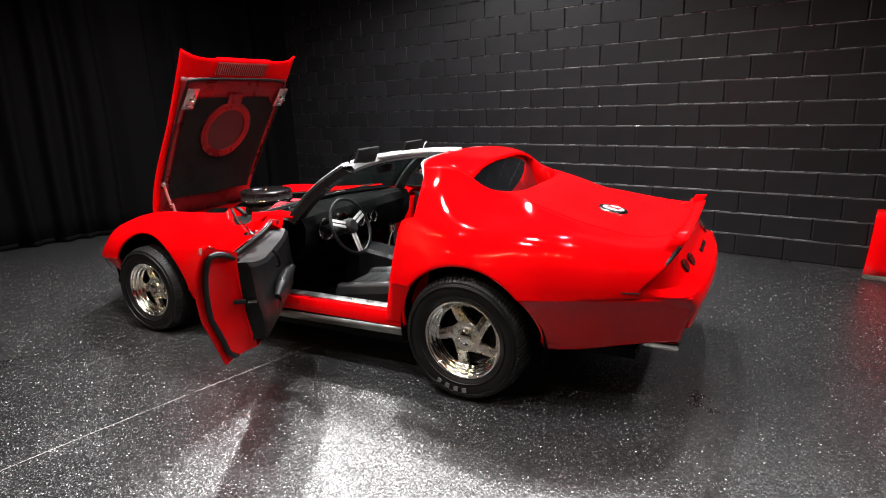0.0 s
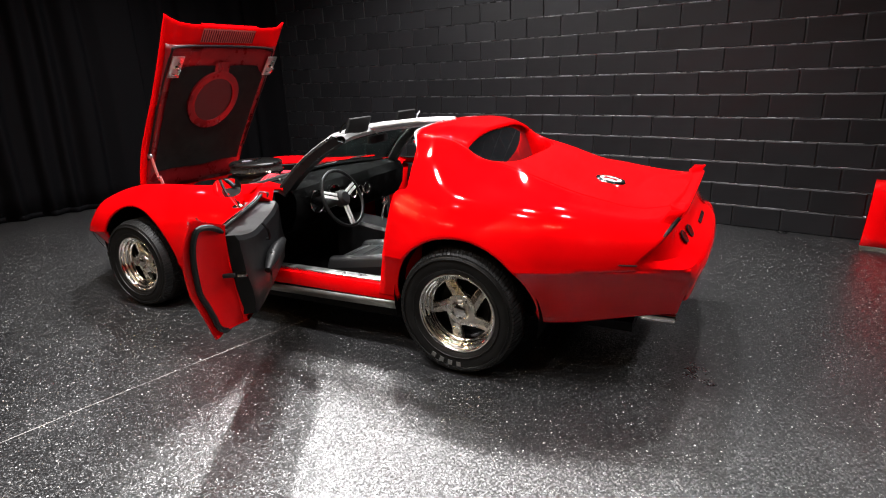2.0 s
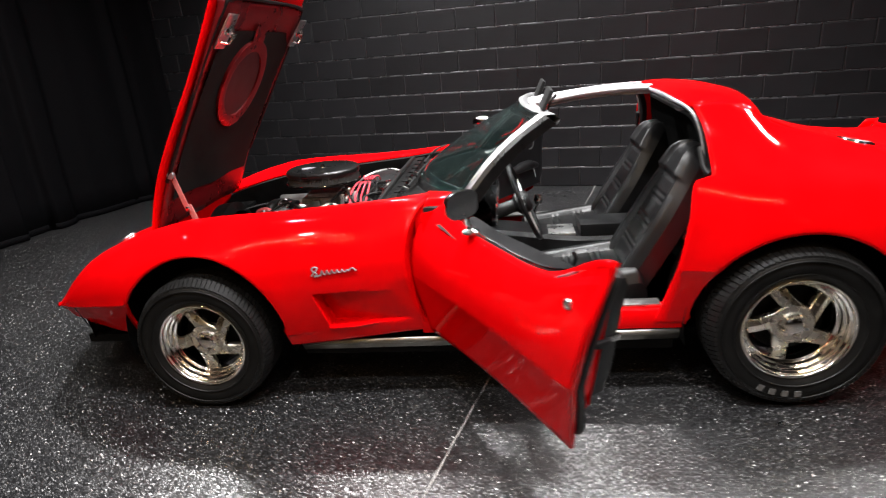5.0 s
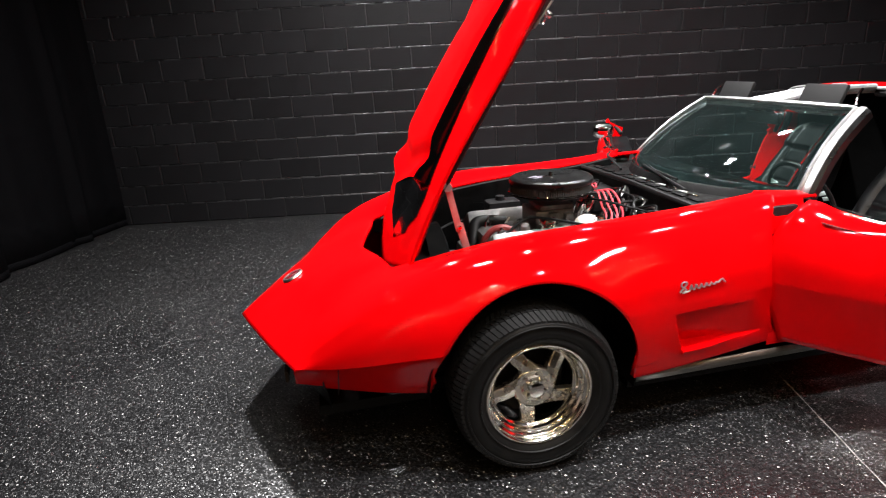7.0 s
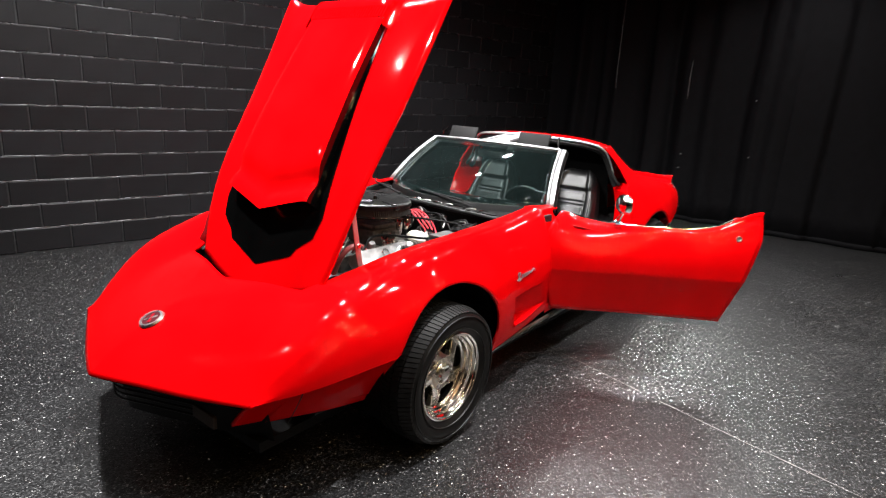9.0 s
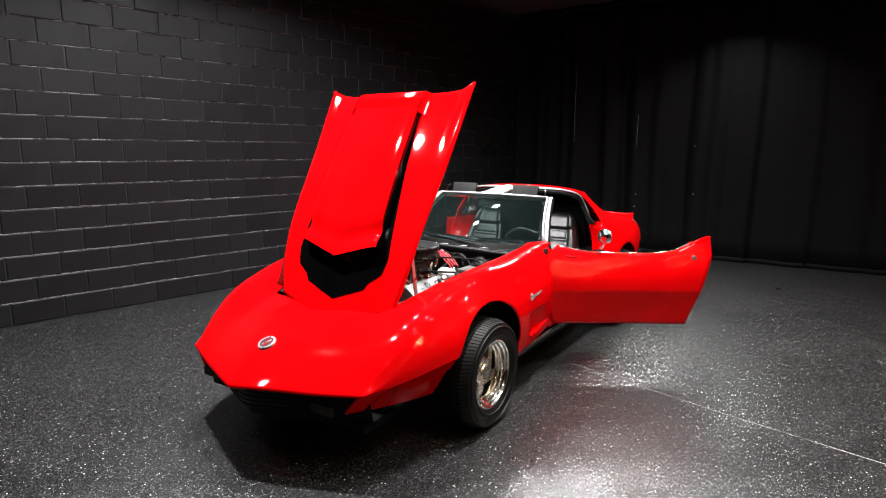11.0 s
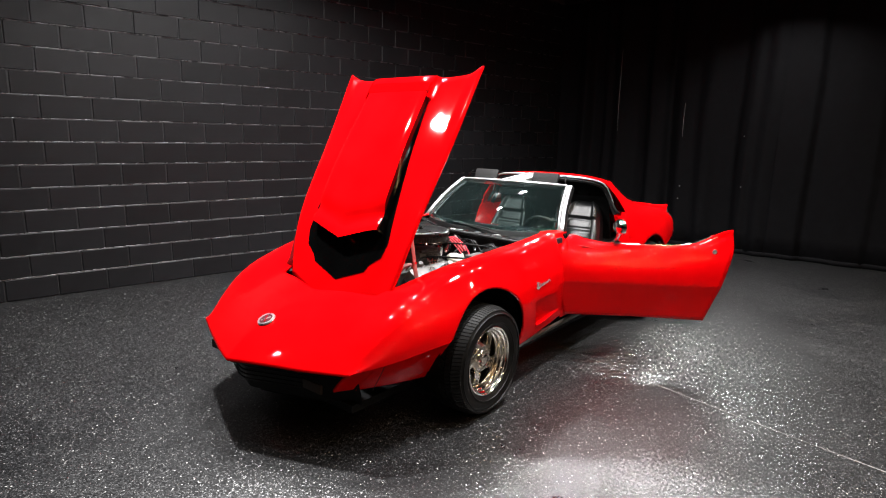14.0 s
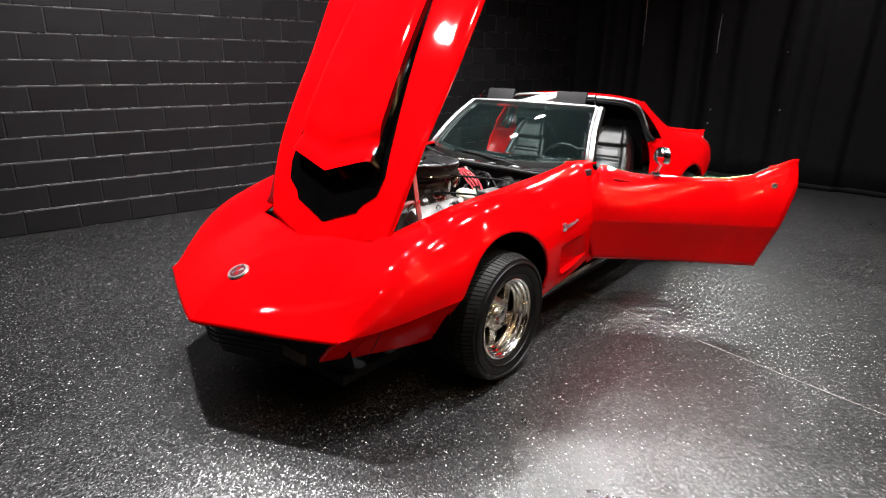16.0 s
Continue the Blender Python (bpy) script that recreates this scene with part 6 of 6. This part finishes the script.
first = make_wheel()
first.parent = car
first.matrix_basis = pose(0.0, -0.755, 0.34 * 0.925, 0, 187, 0) @ Matrix.Diagonal((0.925, 1, 0.925, 1))
for x, s, a in ((2.489, -1, 47), (0.0, 1, 40), (2.489, 1, 5)):
    k = 0.925 if x < 1 else 1.0
    w = copy_thing(first, pose(x, s * (0.755 if x < 1 else 0.765), 0.34 * k, 0, a, 0 if s < 0 else 180))
    w.scale = (k, 1, k)
    w.parent = car
    if x > 1 and s < 0:
        for j in range(4):
            g = math.radians(242 + 10.5 * j + a)
            part("letter_bar", moved(join(box(-0.012, 0.012, -0.0012, 0.0008, -0.013, 0.013)), Matrix.Translation((0.272 * math.cos(g), -0.1295, 0.272 * math.sin(g))) @ pose(0, 0, 0, 0, 90 - math.degrees(g), 0)), LETTER_WHITE, w)

# == the other thing by the wall ==
other = tagged(new("red_cabinet"), "glossy red slanted panel standing by the block wall", "cabinet")
rows = []
for y in np.linspace(0, 1, 10):
    rows.append([(4.64 + 0.055 * t + 0.9 * y, 2.26 - 0.17 * y + 0.10 * t * t, 0.03 + 0.50 * t) for t in np.linspace(0, 1, 9)])
solid(part("front_panel", grid(rows), RED, other), 0.02)
part("foot_strip", moved(box(0, 0.92, -0.012, 0.02, 0.0, 0.03), pose(4.64, 2.255, 0, 0, 0, -10.7)), CHROME, other, "thin bright foot strip")
part("end_panel", ([(4.64, 2.262, 0.03), (4.695, 2.362, 0.53), (4.73, 2.55, 0.53), (4.70, 2.55, 0.03)], [(0, 1, 2, 3)]), RED, other)
part("top_panel", ([(4.695, 2.36, 0.531), (5.595, 2.19, 0.531), (5.63, 2.38, 0.531), (4.73, 2.55, 0.531)], [(0, 1, 2, 3)]), RED, other)

# == block wall ==
wall = tagged(part("wall_block", box(0, 11.2, 0.014, 0.22, 0, CEILING - 0.002), MORTAR, m=pose(*WALL_A, 0, 0, WALL_TURN)), "black painted concrete block wall in running bond", "wall", kind="structure")
L, H, G = 0.4064, 0.2032, 0.010


def block_mesh(long):
    bm_v, bm_f = [], []
    d, r = 0.012, 0.006
    x0, x1, z0, z1 = G / 2, long - G / 2, G / 2, H - G / 2
    v = [(x0, 0.016, z0), (x1, 0.016, z0), (x1, 0.016, z1), (x0, 0.016, z1)]
    v += [(x0, 0.004, z0), (x1, 0.004, z0), (x1, 0.004, z1), (x0, 0.004, z1)]
    v += [(x0 + r, 0.0, z0 + r), (x1 - r, 0.0, z0 + r), (x1 - r, 0.0, z1 - r), (x0 + r, 0.0, z1 - r)]
    f = [(8, 9, 10, 11)]
    for k in range(4):
        j = (k + 1) % 4
        f += [(k, j, j + 4, k + 4), (k + 4, j + 4, j + 8, k + 8)]
    return v, f


block = mesh_of("block", *block_mesh(L), BLOCK, 12)
rest, rnd = [], random.Random(4)
count = 0
for row in range(int(CEILING / H) + 1):
    for col in range(-1, 28):
        x = col * L + (L / 2 if row % 2 else 0.0) 
        if x < 0 or x + L > 11.2 or (row + 1) * H > CEILING:
            continue
        dy = rnd.uniform(-0.0015, 0.0015)
        if 1.6 < x < 10.9 and row < 14 and count < 300:
            ob = new("block", block)
            ob.parent = wall
            ob.matrix_basis = pose(x, dy, row * H, rnd.uniform(-0.25, 0.25), 0, rnd.uniform(-0.12, 0.12))
            count += 1
        else:
            rest.append(moved(block_mesh(L), Matrix.Translation((x, dy, row * H))))
# Half-round gloss beads added in the bed joints to catch glint lines.
beads = []
for row in range(1, int(CEILING / H) + 1):
    beads.append(tube([(x, 0.0065 + 0.0012 * math.sin(x * 5.1 + row), row * H - 0.0005) for x in np.linspace(0.0, 11.2, 60)], 0.0055, 8, 1, False))
tagged(part("joint_bead", join(*beads), BEAD, wall, sharp=180), kind="stuff")
tagged(part("block_rest", join(*rest), BLOCK, wall, sharp=12), kind="stuff")
